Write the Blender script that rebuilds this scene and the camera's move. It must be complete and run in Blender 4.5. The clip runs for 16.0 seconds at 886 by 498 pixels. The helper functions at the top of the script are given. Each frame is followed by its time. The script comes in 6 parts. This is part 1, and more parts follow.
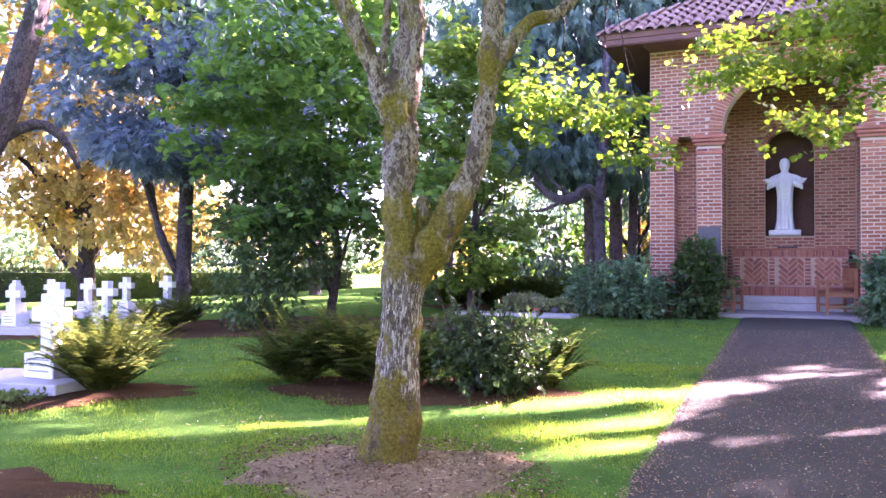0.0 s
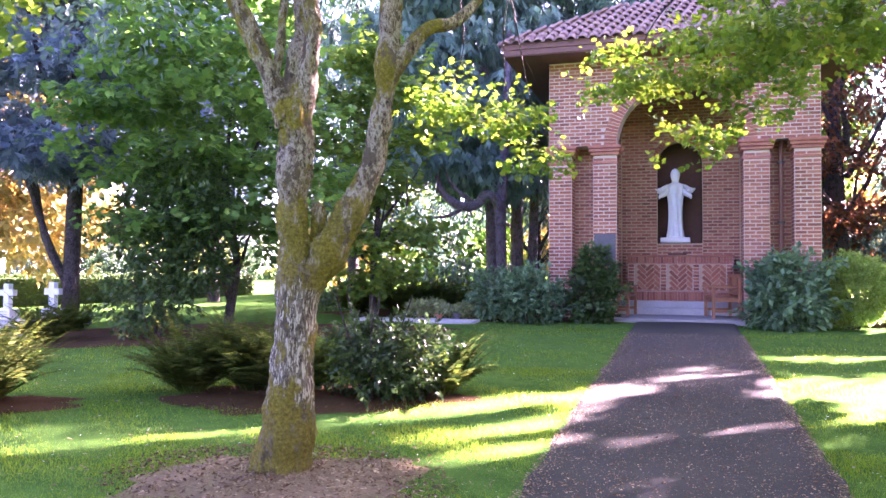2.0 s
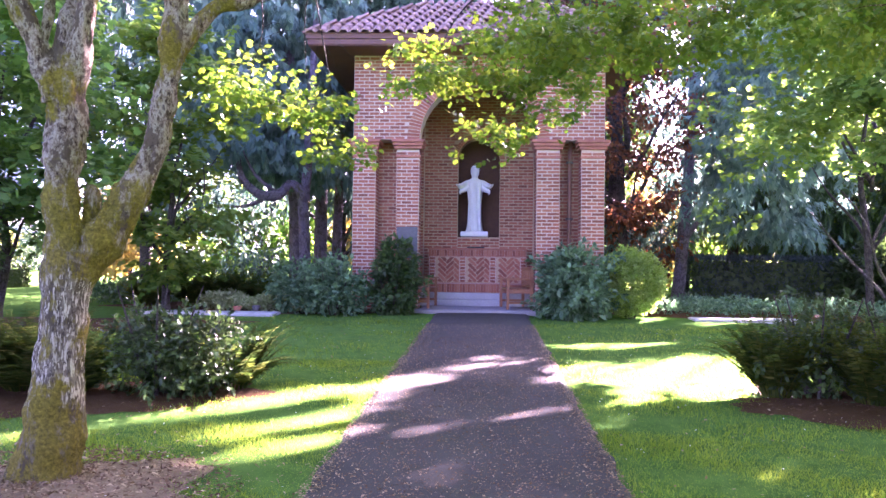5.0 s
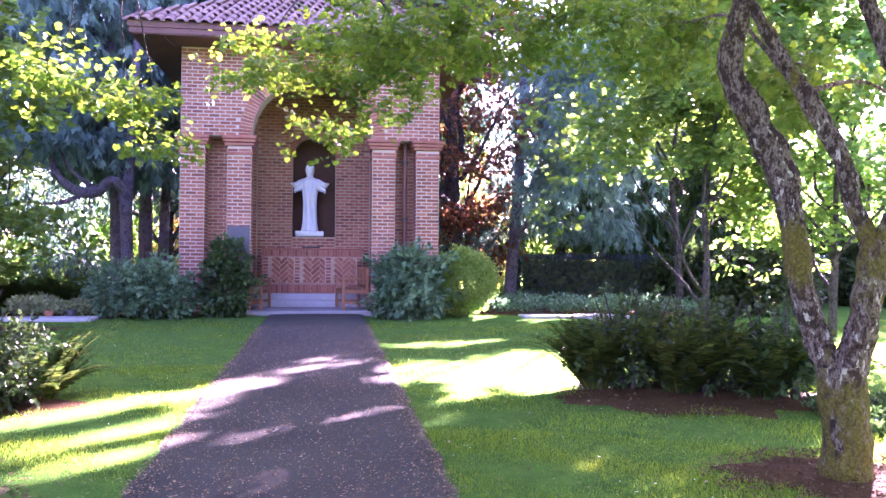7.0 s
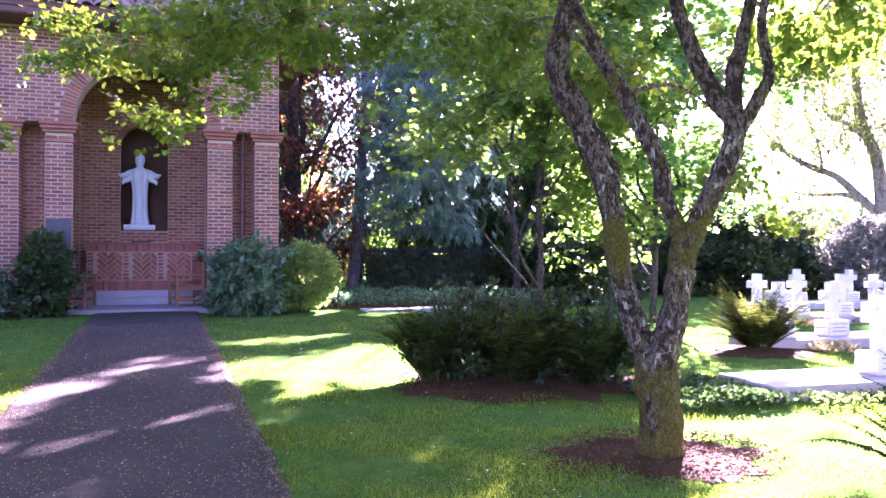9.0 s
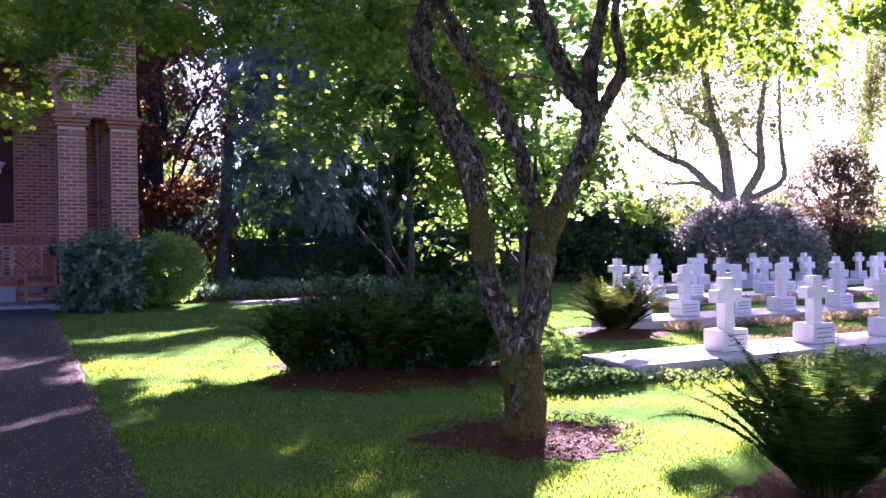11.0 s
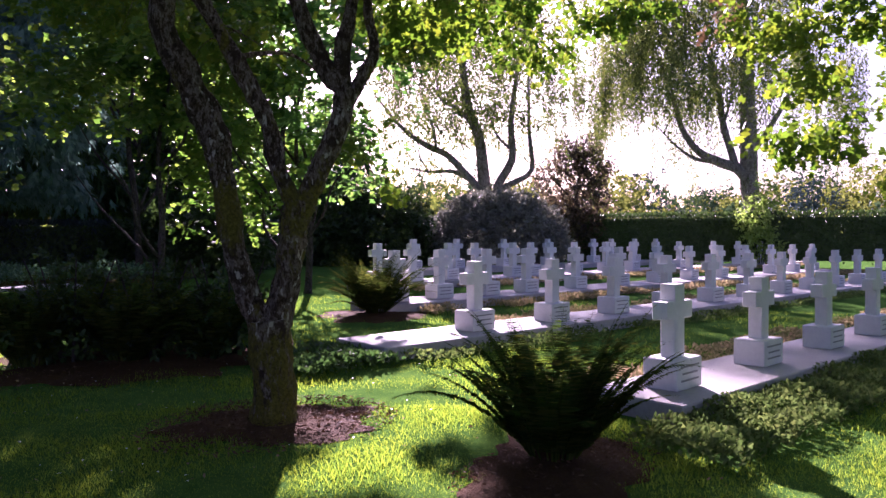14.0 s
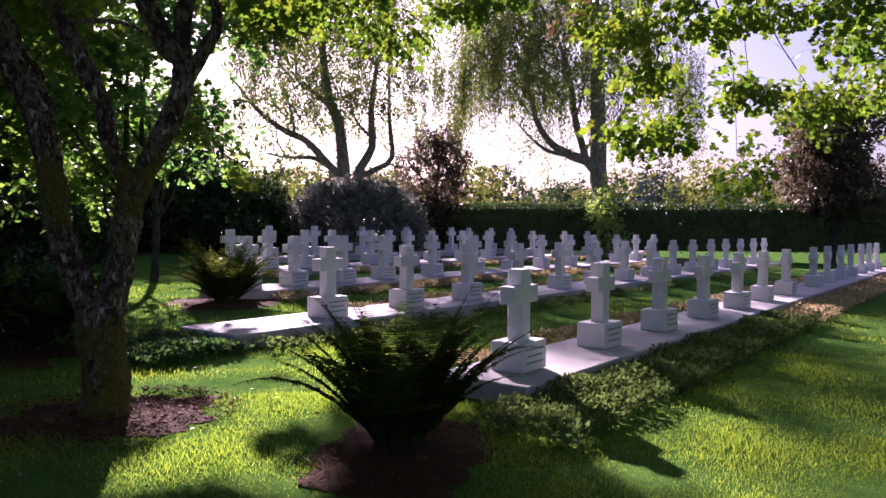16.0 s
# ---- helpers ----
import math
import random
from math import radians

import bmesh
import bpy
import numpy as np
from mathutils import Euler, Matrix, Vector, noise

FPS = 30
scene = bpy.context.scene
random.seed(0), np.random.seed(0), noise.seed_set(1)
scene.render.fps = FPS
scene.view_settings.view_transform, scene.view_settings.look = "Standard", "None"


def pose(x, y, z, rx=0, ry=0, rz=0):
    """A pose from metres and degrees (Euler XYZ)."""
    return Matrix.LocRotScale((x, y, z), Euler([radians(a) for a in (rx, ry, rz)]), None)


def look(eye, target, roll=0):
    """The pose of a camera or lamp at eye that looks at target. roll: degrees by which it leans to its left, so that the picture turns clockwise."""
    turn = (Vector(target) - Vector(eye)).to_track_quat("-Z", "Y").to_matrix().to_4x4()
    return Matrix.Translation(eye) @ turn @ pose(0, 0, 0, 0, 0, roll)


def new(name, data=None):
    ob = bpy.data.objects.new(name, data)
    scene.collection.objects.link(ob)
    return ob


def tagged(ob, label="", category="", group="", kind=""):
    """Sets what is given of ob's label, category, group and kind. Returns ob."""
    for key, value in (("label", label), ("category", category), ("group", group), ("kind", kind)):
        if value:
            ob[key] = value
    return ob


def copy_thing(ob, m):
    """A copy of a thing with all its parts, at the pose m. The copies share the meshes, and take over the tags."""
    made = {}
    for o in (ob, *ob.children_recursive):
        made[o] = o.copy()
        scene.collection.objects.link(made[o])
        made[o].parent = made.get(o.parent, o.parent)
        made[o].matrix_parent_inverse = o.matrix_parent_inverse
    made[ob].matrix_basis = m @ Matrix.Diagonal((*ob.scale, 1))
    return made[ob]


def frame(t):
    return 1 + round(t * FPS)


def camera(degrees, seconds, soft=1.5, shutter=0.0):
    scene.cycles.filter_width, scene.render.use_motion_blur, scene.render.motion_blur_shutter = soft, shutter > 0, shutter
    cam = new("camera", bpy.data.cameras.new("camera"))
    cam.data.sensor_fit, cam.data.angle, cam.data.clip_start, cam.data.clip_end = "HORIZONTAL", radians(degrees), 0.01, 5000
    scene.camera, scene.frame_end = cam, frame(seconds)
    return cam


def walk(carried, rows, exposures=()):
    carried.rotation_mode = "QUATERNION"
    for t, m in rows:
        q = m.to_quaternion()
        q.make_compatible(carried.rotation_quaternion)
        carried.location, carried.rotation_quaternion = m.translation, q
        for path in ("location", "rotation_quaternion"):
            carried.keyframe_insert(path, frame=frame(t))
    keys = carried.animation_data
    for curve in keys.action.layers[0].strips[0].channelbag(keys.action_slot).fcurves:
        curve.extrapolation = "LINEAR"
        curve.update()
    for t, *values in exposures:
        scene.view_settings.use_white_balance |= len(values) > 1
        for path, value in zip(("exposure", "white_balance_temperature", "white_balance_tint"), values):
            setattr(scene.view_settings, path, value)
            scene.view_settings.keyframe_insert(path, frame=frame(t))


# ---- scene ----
cam = camera(58.1, 16.0, soft=1.5)
# x runs along the chapel front, y along the garden path towards the chapel
PATH = [
    (0, (0.001, 0.001, 1.466), (-0.804, 1.831, 1.503), 0.23),
    (0.5, (0.016, 0.016, 1.468), (-0.743, 1.866, 1.508), 0.06),
    (1, (0.039, 0.008, 1.471), (-0.662, 1.880, 1.514), 0.07),
    (1.5, (0.052, 0.015, 1.469), (-0.591, 1.909, 1.517), 0.15),
    (2, (0.055, 0.027, 1.468), (-0.528, 1.940, 1.521), 0.25),
    (2.5, (0.062, 0.037, 1.469), (-0.465, 1.966, 1.522), 0.37),
    (3, (0.069, 0.047, 1.465), (-0.395, 1.992, 1.513), 0.39),
    (3.5, (0.085, 0.055, 1.460), (-0.300, 2.018, 1.497), 0.38),
    (6, (0.179, 0.133, 1.456), (0.265, 2.131, 1.498), 0.74),
    (6.5, (0.203, 0.150, 1.451), (0.389, 2.141, 1.492), 0.60),
    (7, (0.216, 0.159, 1.450), (0.506, 2.138, 1.492), 0.37),
    (7.5, (0.233, 0.168, 1.452), (0.626, 2.129, 1.493), 0.16),
    (8, (0.251, 0.173, 1.451), (0.742, 2.111, 1.487), 0.09),
    (8.5, (0.269, 0.176, 1.446), (0.853, 2.088, 1.478), 0.08),
    (11, (0.356, 0.181, 1.441), (1.308, 1.940, 1.440), -0.87),
    (11.5, (0.355, 0.165, 1.436), (1.389, 1.877, 1.421), -0.78),
    (12, (0.363, 0.151, 1.436), (1.473, 1.815, 1.405), -0.49),
    (12.5, (0.387, 0.166, 1.429), (1.586, 1.767, 1.389), -0.21),
    (13, (0.416, 0.174, 1.426), (1.693, 1.712, 1.381), -0.14),
    (13.5, (0.448, 0.182, 1.421), (1.797, 1.657, 1.377), -0.32),
    (14, (0.475, 0.174, 1.417), (1.891, 1.585, 1.373), -0.39),
    (14.5, (0.502, 0.171, 1.407), (1.985, 1.511, 1.351), -0.30),
    (15, (0.534, 0.164, 1.402), (2.081, 1.429, 1.336), -0.16),
    (15.5, (0.559, 0.164, 1.390), (2.154, 1.368, 1.322), 0.03),
    (16, (0.579, 0.147, 1.381), (2.217, 1.293, 1.309), 0.31),
]
walk(cam, [(t, look(eye, target, roll)) for t, eye, target, roll in PATH],
     exposures=((0.0, 5.8, 5700, 75), (3.5, 5.8, 5650, 75), (7.0, 5.85, 5400, 85), (8.5, 5.5, 5300, 84), (11.0, 3.95, 5250, 79), (13.0, 3.05, 5300, 71), (16.0, 2.15, 5450, 61)))

# ---------------------------------------------------------------- light
SUN_AZ, SUN_EL = 52.0, 24.0          # degrees from +x towards +y, and above the horizon
world = bpy.data.worlds.new("sky_world")
scene.world = world
world.use_nodes = True
wn = world.node_tree.nodes
sky = wn.new("ShaderNodeTexSky")
sky.sky_type = "NISHITA"
sky.sun_disc = False
sky.sun_elevation = radians(SUN_EL)
sky.sun_rotation = radians(90 - SUN_AZ)
sky.dust_density = 2.3
wn["Background"].inputs["Strength"].default_value = 0.026
world.node_tree.links.new(sky.outputs["Color"], wn["Background"].inputs["Color"])
sun = new("sun", bpy.data.lights.new("sun", "SUN"))
sun.data.energy = 5.0
sun.data.angle = radians(0.8)
sun.data.color = (1.0, 0.86, 0.66)
sd = Vector((math.cos(radians(SUN_AZ)) * math.cos(radians(SUN_EL)), math.sin(radians(SUN_AZ)) * math.cos(radians(SUN_EL)), math.sin(radians(SUN_EL))))
sun.matrix_world = look(sd * 100, (0, 0, 0))


# ---------------------------------------------------------------- ground form
def G(x, y):
    """Height of the lawn: it rises gently towards the chapel and dips to the west."""
    return -0.0105 * min(max(x, -6), 40) - 0.033 * min(max(-6 - x, 0), 16) + 0.0252 * min(max(y, -12), 30)


# ---------------------------------------------------------------- materials
def material(name):
    m = bpy.data.materials.new(name)
    m.use_nodes = True
    nt = m.node_tree
    return m, nt, nt.nodes["Principled BSDF"]


def ramp(nt, src, stops):
    r = nt.nodes.new("ShaderNodeValToRGB")
    els = r.color_ramp.elements
    els[0].position, els[0].color = stops[0][0], (*stops[0][1], 1)
    els[1].position, els[1].color = stops[-1][0], (*stops[-1][1], 1)
    for p, c in stops[1:-1]:
        e = els.new(p)
        e.color = (*c, 1)
    nt.links.new(src, r.inputs["Fac"])
    return r.outputs["Color"]


def noise_tex(nt, scale, detail=4.0, rough=0.6, vec=None, stretch=None):
    n = nt.nodes.new("ShaderNodeTexNoise")
    n.inputs["Scale"].default_value = scale
    n.inputs["Detail"].default_value = detail
    n.inputs["Roughness"].default_value = rough
    co = nt.nodes.new("ShaderNodeNewGeometry").outputs["Position"] if vec is None else vec
    if stretch:
        mp = nt.nodes.new("ShaderNodeMapping")
        mp.inputs["Scale"].default_value = stretch
        nt.links.new(co, mp.inputs["Vector"])
        co = mp.outputs["Vector"]
    nt.links.new(co, n.inputs["Vector"])
    return n.outputs["Fac"]


def mixc(nt, fac, a, b, mode="MIX"):
    x = nt.nodes.new("ShaderNodeMix")
    x.data_type = "RGBA"
    x.blend_type = mode
    for sock, v in ((x.inputs[0], fac), (x.inputs[6], a), (x.inputs[7], b)):
        if isinstance(v, (int, float)):
            sock.default_value = v
        elif isinstance(v, tuple):
            sock.default_value = (*v, 1)
        else:
            nt.links.new(v, sock)
    return x.outputs[2]


def bump(nt, bsdf, src, strength=0.4, dist=0.02):
    b = nt.nodes.new("ShaderNodeBump")
    b.inputs["Strength"].default_value = strength
    b.inputs["Distance"].default_value = dist
    nt.links.new(src, b.inputs["Height"])
    nt.links.new(b.outputs["Normal"], bsdf.inputs["Normal"])


def plain(name, c0, c1, scale=6.0, rough=0.7, big=0.6, bmp=0.3, dist=0.01, metal=0.0, stretch=None):
    """A surface with grain and larger stains between two colours."""
    m, nt, b = material(name)
    fine, coarse = noise_tex(nt, scale, 6, 0.65, stretch=stretch), noise_tex(nt, big, 3, 0.6)
    col = ramp(nt, fine, ((0.3, c0), (0.7, c1)))
    col = mixc(nt, 0.45, col, ramp(nt, coarse, ((0.35, c0), (0.65, c1))))
    nt.links.new(col, b.inputs["Base Color"])
    b.inputs["Roughness"].default_value = rough
    b.inputs["Metallic"].default_value = metal
    if bmp:
        bump(nt, b, fine, bmp, dist)
    return m


def leaf_mat(name, c0, c1, c2, trans=0.45, rough=0.5, spec=0.3, thin=1.7, hue=0.495):
    """Leaves: each its own tone, some light passing through."""
    m, nt, b = material(name)
    geo = nt.nodes.new("ShaderNodeNewGeometry")
    col = ramp(nt, geo.outputs["Random Per Island"], ((0.0, c0), (0.55, c1), (1.0, c2)))
    col = mixc(nt, 0.3, col, ramp(nt, noise_tex(nt, 0.7, 2), ((0.35, c0), (0.65, c2))))
    nt.links.new(col, b.inputs["Base Color"])
    b.inputs["Roughness"].default_value = rough
    b.inputs["Specular IOR Level"].default_value = spec
    if spec == 0:
        b.inputs["IOR"].default_value = 1.0
    t = nt.nodes.new("ShaderNodeBsdfTranslucent")
    hs = nt.nodes.new("ShaderNodeHueSaturation")
    hs.inputs["Saturation"].default_value = 1.15
    hs.inputs["Value"].default_value = thin
    hs.inputs["Hue"].default_value = hue
    nt.links.new(col, hs.inputs["Color"])
    nt.links.new(hs.outputs["Color"], t.inputs["Color"])
    mx = nt.nodes.new("ShaderNodeMixShader")
    mx.inputs[0].default_value = trans
    nt.links.new(b.outputs[0], mx.inputs[1])
    nt.links.new(t.outputs[0], mx.inputs[2])
    nt.links.new(mx.outputs[0], nt.nodes["Material Output"].inputs["Surface"])
    return m


def brick_mat():
    m, nt, b = material("brick_red")
    info = nt.nodes.new("ShaderNodeObjectInfo")
    geo = nt.nodes.new("ShaderNodeNewGeometry")
    add = nt.nodes.new("ShaderNodeMath")
    add.operation = "ADD"
    nt.links.new(info.outputs["Random"], add.inputs[0])
    nt.links.new(geo.outputs["Random Per Island"], add.inputs[1])
    fr = nt.nodes.new("ShaderNodeMath")
    fr.operation = "FRACT"
    nt.links.new(add.outputs[0], fr.inputs[0])
    col = ramp(nt, fr.outputs[0], ((0.0, (0.13, 0.036, 0.024)), (0.3, (0.3, 0.09, 0.05)), (0.7, (0.42, 0.145, 0.078)), (1.0, (0.5, 0.22, 0.13))))
    g = noise_tex(nt, 40, 5, 0.7)
    col = mixc(nt, 0.5, col, ramp(nt, g, ((0.3, (0.16, 0.05, 0.032)), (0.7, (0.4, 0.145, 0.085)))))
    nt.links.new(col, b.inputs["Base Color"])
    b.inputs["Roughness"].default_value = 0.85
    bump(nt, b, g, 0.5, 0.006)
    return m


def bark_mat(name, dark, pale, moss, moss_amount=0.5, lichen=(0.5, 0.48, 0.44), bands=(), flecks=(), fleck_at=0.53, fleck_size=(70, 0.2)):
    """Flaking bark: pale plates, dark blotches and cracks, moss patches, and moss or lichen between some heights."""
    m, nt, b = material(name)
    ridges = noise_tex(nt, 30, 8, 0.78, stretch=(1, 1, 0.5))
    col = ramp(nt, ridges, ((0.4, dark), (0.475, pale), (0.6, lichen)))
    blot = noise_tex(nt, 9, 5, 0.7, stretch=(1, 1, 0.75))
    col = mixc(nt, ramp(nt, blot, ((0.53, (0, 0, 0)), (0.565, (0.95, 0.95, 0.95)))), col, mixc(nt, 0.35, dark, pale))
    col = mixc(nt, ramp(nt, noise_tex(nt, 30, 3, 0.6, stretch=(1, 1, 0.5)), ((0.6, (0, 0, 0)), (0.66, (0.8, 0.8, 0.8)))), col, dark)
    sp = nt.nodes.new("ShaderNodeSeparateXYZ")
    nt.links.new(nt.nodes.new("ShaderNodeNewGeometry").outputs["Position"], sp.inputs[0])

    def between(z0, z1, rag):
        """1 between two heights, with a ragged limit."""
        w = nt.nodes.new("ShaderNodeMath")
        w.operation = "MULTIPLY_ADD"
        nt.links.new(noise_tex(nt, 7, 4, 0.7), w.inputs[0])
        w.inputs[1].default_value = rag
        nt.links.new(sp.outputs[2], w.inputs[2])
        z0, z1 = z0 + rag / 2, z1 + rag / 2
        mr = nt.nodes.new("ShaderNodeMapRange")
        mr.inputs["From Min"].default_value, mr.inputs["From Max"].default_value = -1.0, 9.0
        nt.links.new(w.outputs[0], mr.inputs["Value"])
        q = lambda z: (z + 1) / 10
        return ramp(nt, mr.outputs[0], ((q(z0 - 0.04), (0, 0, 0)), (q(z0 + 0.04), (1, 1, 1)), (q(z1 - 0.04), (1, 1, 1)), (q(z1 + 0.04), (0, 0, 0))))

    for z0, z1 in flecks:
        f = ramp(nt, noise_tex(nt, fleck_size[0], 3, 0.6, stretch=(1, 1, fleck_size[1])), ((fleck_at, (0, 0, 0)), (fleck_at + 0.04, (1, 1, 1))))
        col = mixc(nt, mixc(nt, 1.0, f, between(z0, z1, 0.5), "MULTIPLY"), col, (0.6, 0.53, 0.4))
    green = ramp(nt, noise_tex(nt, 45, 5, 0.8), ((0.32, tuple(0.45 * c for c in moss)), (0.5, moss), (0.7, tuple(2.0 * c for c in moss))))
    patch = noise_tex(nt, 4.5, 5, 0.7, stretch=(1, 1, 0.6))
    k = ramp(nt, patch, ((0.56 - 0.12 * moss_amount, (0, 0, 0)), (0.64 - 0.12 * moss_amount, (1, 1, 1))))
    col = mixc(nt, k, col, green)
    for z0, z1 in bands:
        f = ramp(nt, noise_tex(nt, 11, 5, 0.75, stretch=(1, 1, 0.4)), ((0.38, (0, 0, 0)), (0.5, (0.95, 0.95, 0.95))))
        col = mixc(nt, mixc(nt, 1.0, f, between(z0, z1, 0.5), "MULTIPLY"), col, green)
    nt.links.new(col, b.inputs["Base Color"])
    b.inputs["Roughness"].default_value = 0.92
    b.inputs["Specular IOR Level"].default_value = 0.2
    h = nt.nodes.new("ShaderNodeMath")
    h.operation = "SUBTRACT"
    nt.links.new(ridges, h.inputs[0])
    nt.links.new(blot, h.inputs[1])
    bump(nt, b, h.outputs[0], 1.0, 0.06)
    return m


GRASS = plain("lawn", (0.032, 0.092, 0.018), (0.085, 0.175, 0.03), 60, 0.8, 5.0, 0.6, 0.03)
GRASS.node_tree.nodes["Principled BSDF"].inputs["Specular IOR Level"].default_value = 0.0
GRASS.node_tree.nodes["Principled BSDF"].inputs["IOR"].default_value = 1.0
BLADE = leaf_mat("grass_blade", (0.042, 0.115, 0.022), (0.072, 0.16, 0.028), (0.13, 0.21, 0.034), 0.56, 0.5, 0.05, thin=2.6, hue=0.458)
ASPHALT = plain("asphalt", (0.034, 0.032, 0.026), (0.073, 0.068, 0.054), 180, 0.85, 0.9, 0.5, 0.008)
ASPHALT.node_tree.nodes["Principled BSDF"].inputs["Specular IOR Level"].default_value = 0.15
SOIL = plain("mulch_soil", (0.045, 0.025, 0.011), (0.11, 0.06, 0.027), 55, 0.95, 2.0, 1.0, 0.03)
SAND = plain("sandy_soil", (0.12, 0.082, 0.044), (0.26, 0.19, 0.11), 45, 0.95, 3.0, 0.7, 0.02)
PAVING = plain("worn_grey_paving", (0.17, 0.155, 0.15), (0.28, 0.26, 0.25), 30, 0.85, 1.5, 0.3, 0.006)
for earth in (SOIL, SAND):
    earth.node_tree.nodes["Principled BSDF"].inputs["Specular IOR Level"].default_value = 0.05
CONCRETE = plain("pale_concrete", (0.3, 0.285, 0.275), (0.44, 0.42, 0.4), 30, 0.8, 1.5, 0.3, 0.006)
STONE = plain("white_cross_stone", (0.56, 0.56, 0.56), (0.72, 0.715, 0.7), 25, 0.75, 2.5, 0.2, 0.004)
MORTAR = plain("mortar", (0.46, 0.35, 0.28), (0.62, 0.5, 0.42), 70, 0.95, 2.0, 0.4, 0.005)
# ochre inner mortar, its colour also darkened to carry the interior shade
MORTAR_IN = plain("ochre_shade_mortar", (0.38, 0.26, 0.16), (0.52, 0.38, 0.25), 70, 0.95, 2.0, 0.4, 0.005)
BRICK = brick_mat()


def wall_mat():
    """Brickwork seen edge-on or in deep shade: courses with pale joints."""
    m, nt, b = material("brick_wall")
    geo = nt.nodes.new("ShaderNodeNewGeometry")
    sp = nt.nodes.new("ShaderNodeSeparateXYZ")
    nt.links.new(geo.outputs["Position"], sp.inputs[0])
    ad = nt.nodes.new("ShaderNodeMath")
    nt.links.new(sp.outputs[0], ad.inputs[0])
    nt.links.new(sp.outputs[1], ad.inputs[1])
    cb = nt.nodes.new("ShaderNodeCombineXYZ")
    nt.links.new(ad.outputs[0], cb.inputs[0])
    nt.links.new(sp.outputs[2], cb.inputs[1])
    bt = nt.nodes.new("ShaderNodeTexBrick")
    for k, v in (("Scale", 1.0), ("Mortar Size", 0.006), ("Brick Width", 0.221), ("Row Height", 0.0675), ("Mortar Smooth", 0.2)):
        bt.inputs[k].default_value = v
    bt.inputs["Color1"].default_value = (0.32, 0.12, 0.08, 1)
    bt.inputs["Color2"].default_value = (0.44, 0.18, 0.12, 1)
    bt.inputs["Mortar"].default_value = (0.46, 0.36, 0.31, 1)
    nt.links.new(cb.outputs[0], bt.inputs["Vector"])
    col = mixc(nt, 0.35, bt.outputs["Color"], ramp(nt, noise_tex(nt, 30, 5, 0.7), ((0.3, (0.25, 0.12, 0.09)), (0.7, (0.52, 0.32, 0.26)))))
    nt.links.new(col, b.inputs["Base Color"])
    b.inputs["Roughness"].default_value = 0.9
    inv = nt.nodes.new("ShaderNodeMath")
    inv.operation = "SUBTRACT"
    inv.inputs[0].default_value = 1
    nt.links.new(bt.outputs["Fac"], inv.inputs[1])
    bump(nt, b, inv.outputs[0], 0.6, 0.008)
    return m


WALL = wall_mat()
BAND = plain("brick_band", (0.28, 0.09, 0.055), (0.44, 0.17, 0.105), 26, 0.85, 4.0, 0.4, 0.006)
TILE = plain("clay_roof_tile", (0.17, 0.08, 0.06), (0.42, 0.27, 0.22), 9, 0.8, 2.0, 0.3, 0.01)
FASCIA = plain("brown_painted_timber", (0.11, 0.04, 0.024), (0.18, 0.07, 0.045), 20, 0.6, 2.0, 0.2, 0.003)
MARBLE = plain("white_marble", (0.72, 0.72, 0.7), (0.82, 0.81, 0.78), 14, 0.5, 2.0, 0.1, 0.003)
TEAK = plain("varnished_bench_wood", (0.2, 0.07, 0.03), (0.34, 0.14, 0.06), 30, 0.5, 2.0, 0.2, 0.003, stretch=(1, 1, 0.2))
# niche back in a darker brown than the brick walls
NICHE = plain("dark_brown_niche", (0.07, 0.03, 0.018), (0.13, 0.055, 0.03), 10, 0.8, 2.0, 0.2, 0.003)
PLAQUE = plain("grey_slate", (0.045, 0.043, 0.05), (0.1, 0.095, 0.105), 20, 0.6, 2.0, 0.2, 0.003)
METAL = plain("dark_metal", (0.03, 0.03, 0.03), (0.06, 0.058, 0.055), 20, 0.5, 2.0, 0.1, 0.002, 0.6)
INK = plain("engraved_grey", (0.2, 0.2, 0.2), (0.3, 0.3, 0.3), 40, 0.8, 3, 0.0)
BARK_L = bark_mat("mossy_bark", (0.055, 0.036, 0.024), (0.28, 0.215, 0.145), (0.2, 0.165, 0.018), 0.5, (0.56, 0.5, 0.4), bands=((1.3, 1.95),))
BARK_M = bark_mat("moss_covered_bark", (0.06, 0.045, 0.03), (0.16, 0.125, 0.085), (0.19, 0.15, 0.018), 0.35, (0.32, 0.27, 0.2), bands=((-0.5, 0.66), (1.34, 1.95)), flecks=((0.62, 1.4),))
BARK_R = bark_mat("red_brown_bark", (0.028, 0.015, 0.009), (0.1, 0.06, 0.038), (0.15, 0.125, 0.016), 0.0, (0.4, 0.32, 0.23), bands=((-0.2, 0.75), (1.35, 1.75)), flecks=((0.6, 1.5), (1.7, 2.4)), fleck_at=0.6, fleck_size=(24, 0.5))
BARK_P = bark_mat("purple_grey_bark", (0.07, 0.055, 0.06), (0.17, 0.14, 0.165), (0.1, 0.09, 0.05), 0.0, (0.26, 0.22, 0.25))
BARK_D = bark_mat("dark_bark", (0.02, 0.016, 0.015), (0.075, 0.06, 0.055), (0.05, 0.05, 0.03), 0.0, (0.12, 0.1, 0.1))
BARK_G = bark_mat("grey_bark", (0.09, 0.08, 0.065), (0.27, 0.24, 0.2), (0.09, 0.09, 0.04), 0.0, (0.4, 0.37, 0.33))
L_MAPLE = leaf_mat("maple_leaf", (0.045, 0.11, 0.022), (0.09, 0.175, 0.036), (0.19, 0.26, 0.055), 0.5, 0.5, 0.2, thin=1.9)
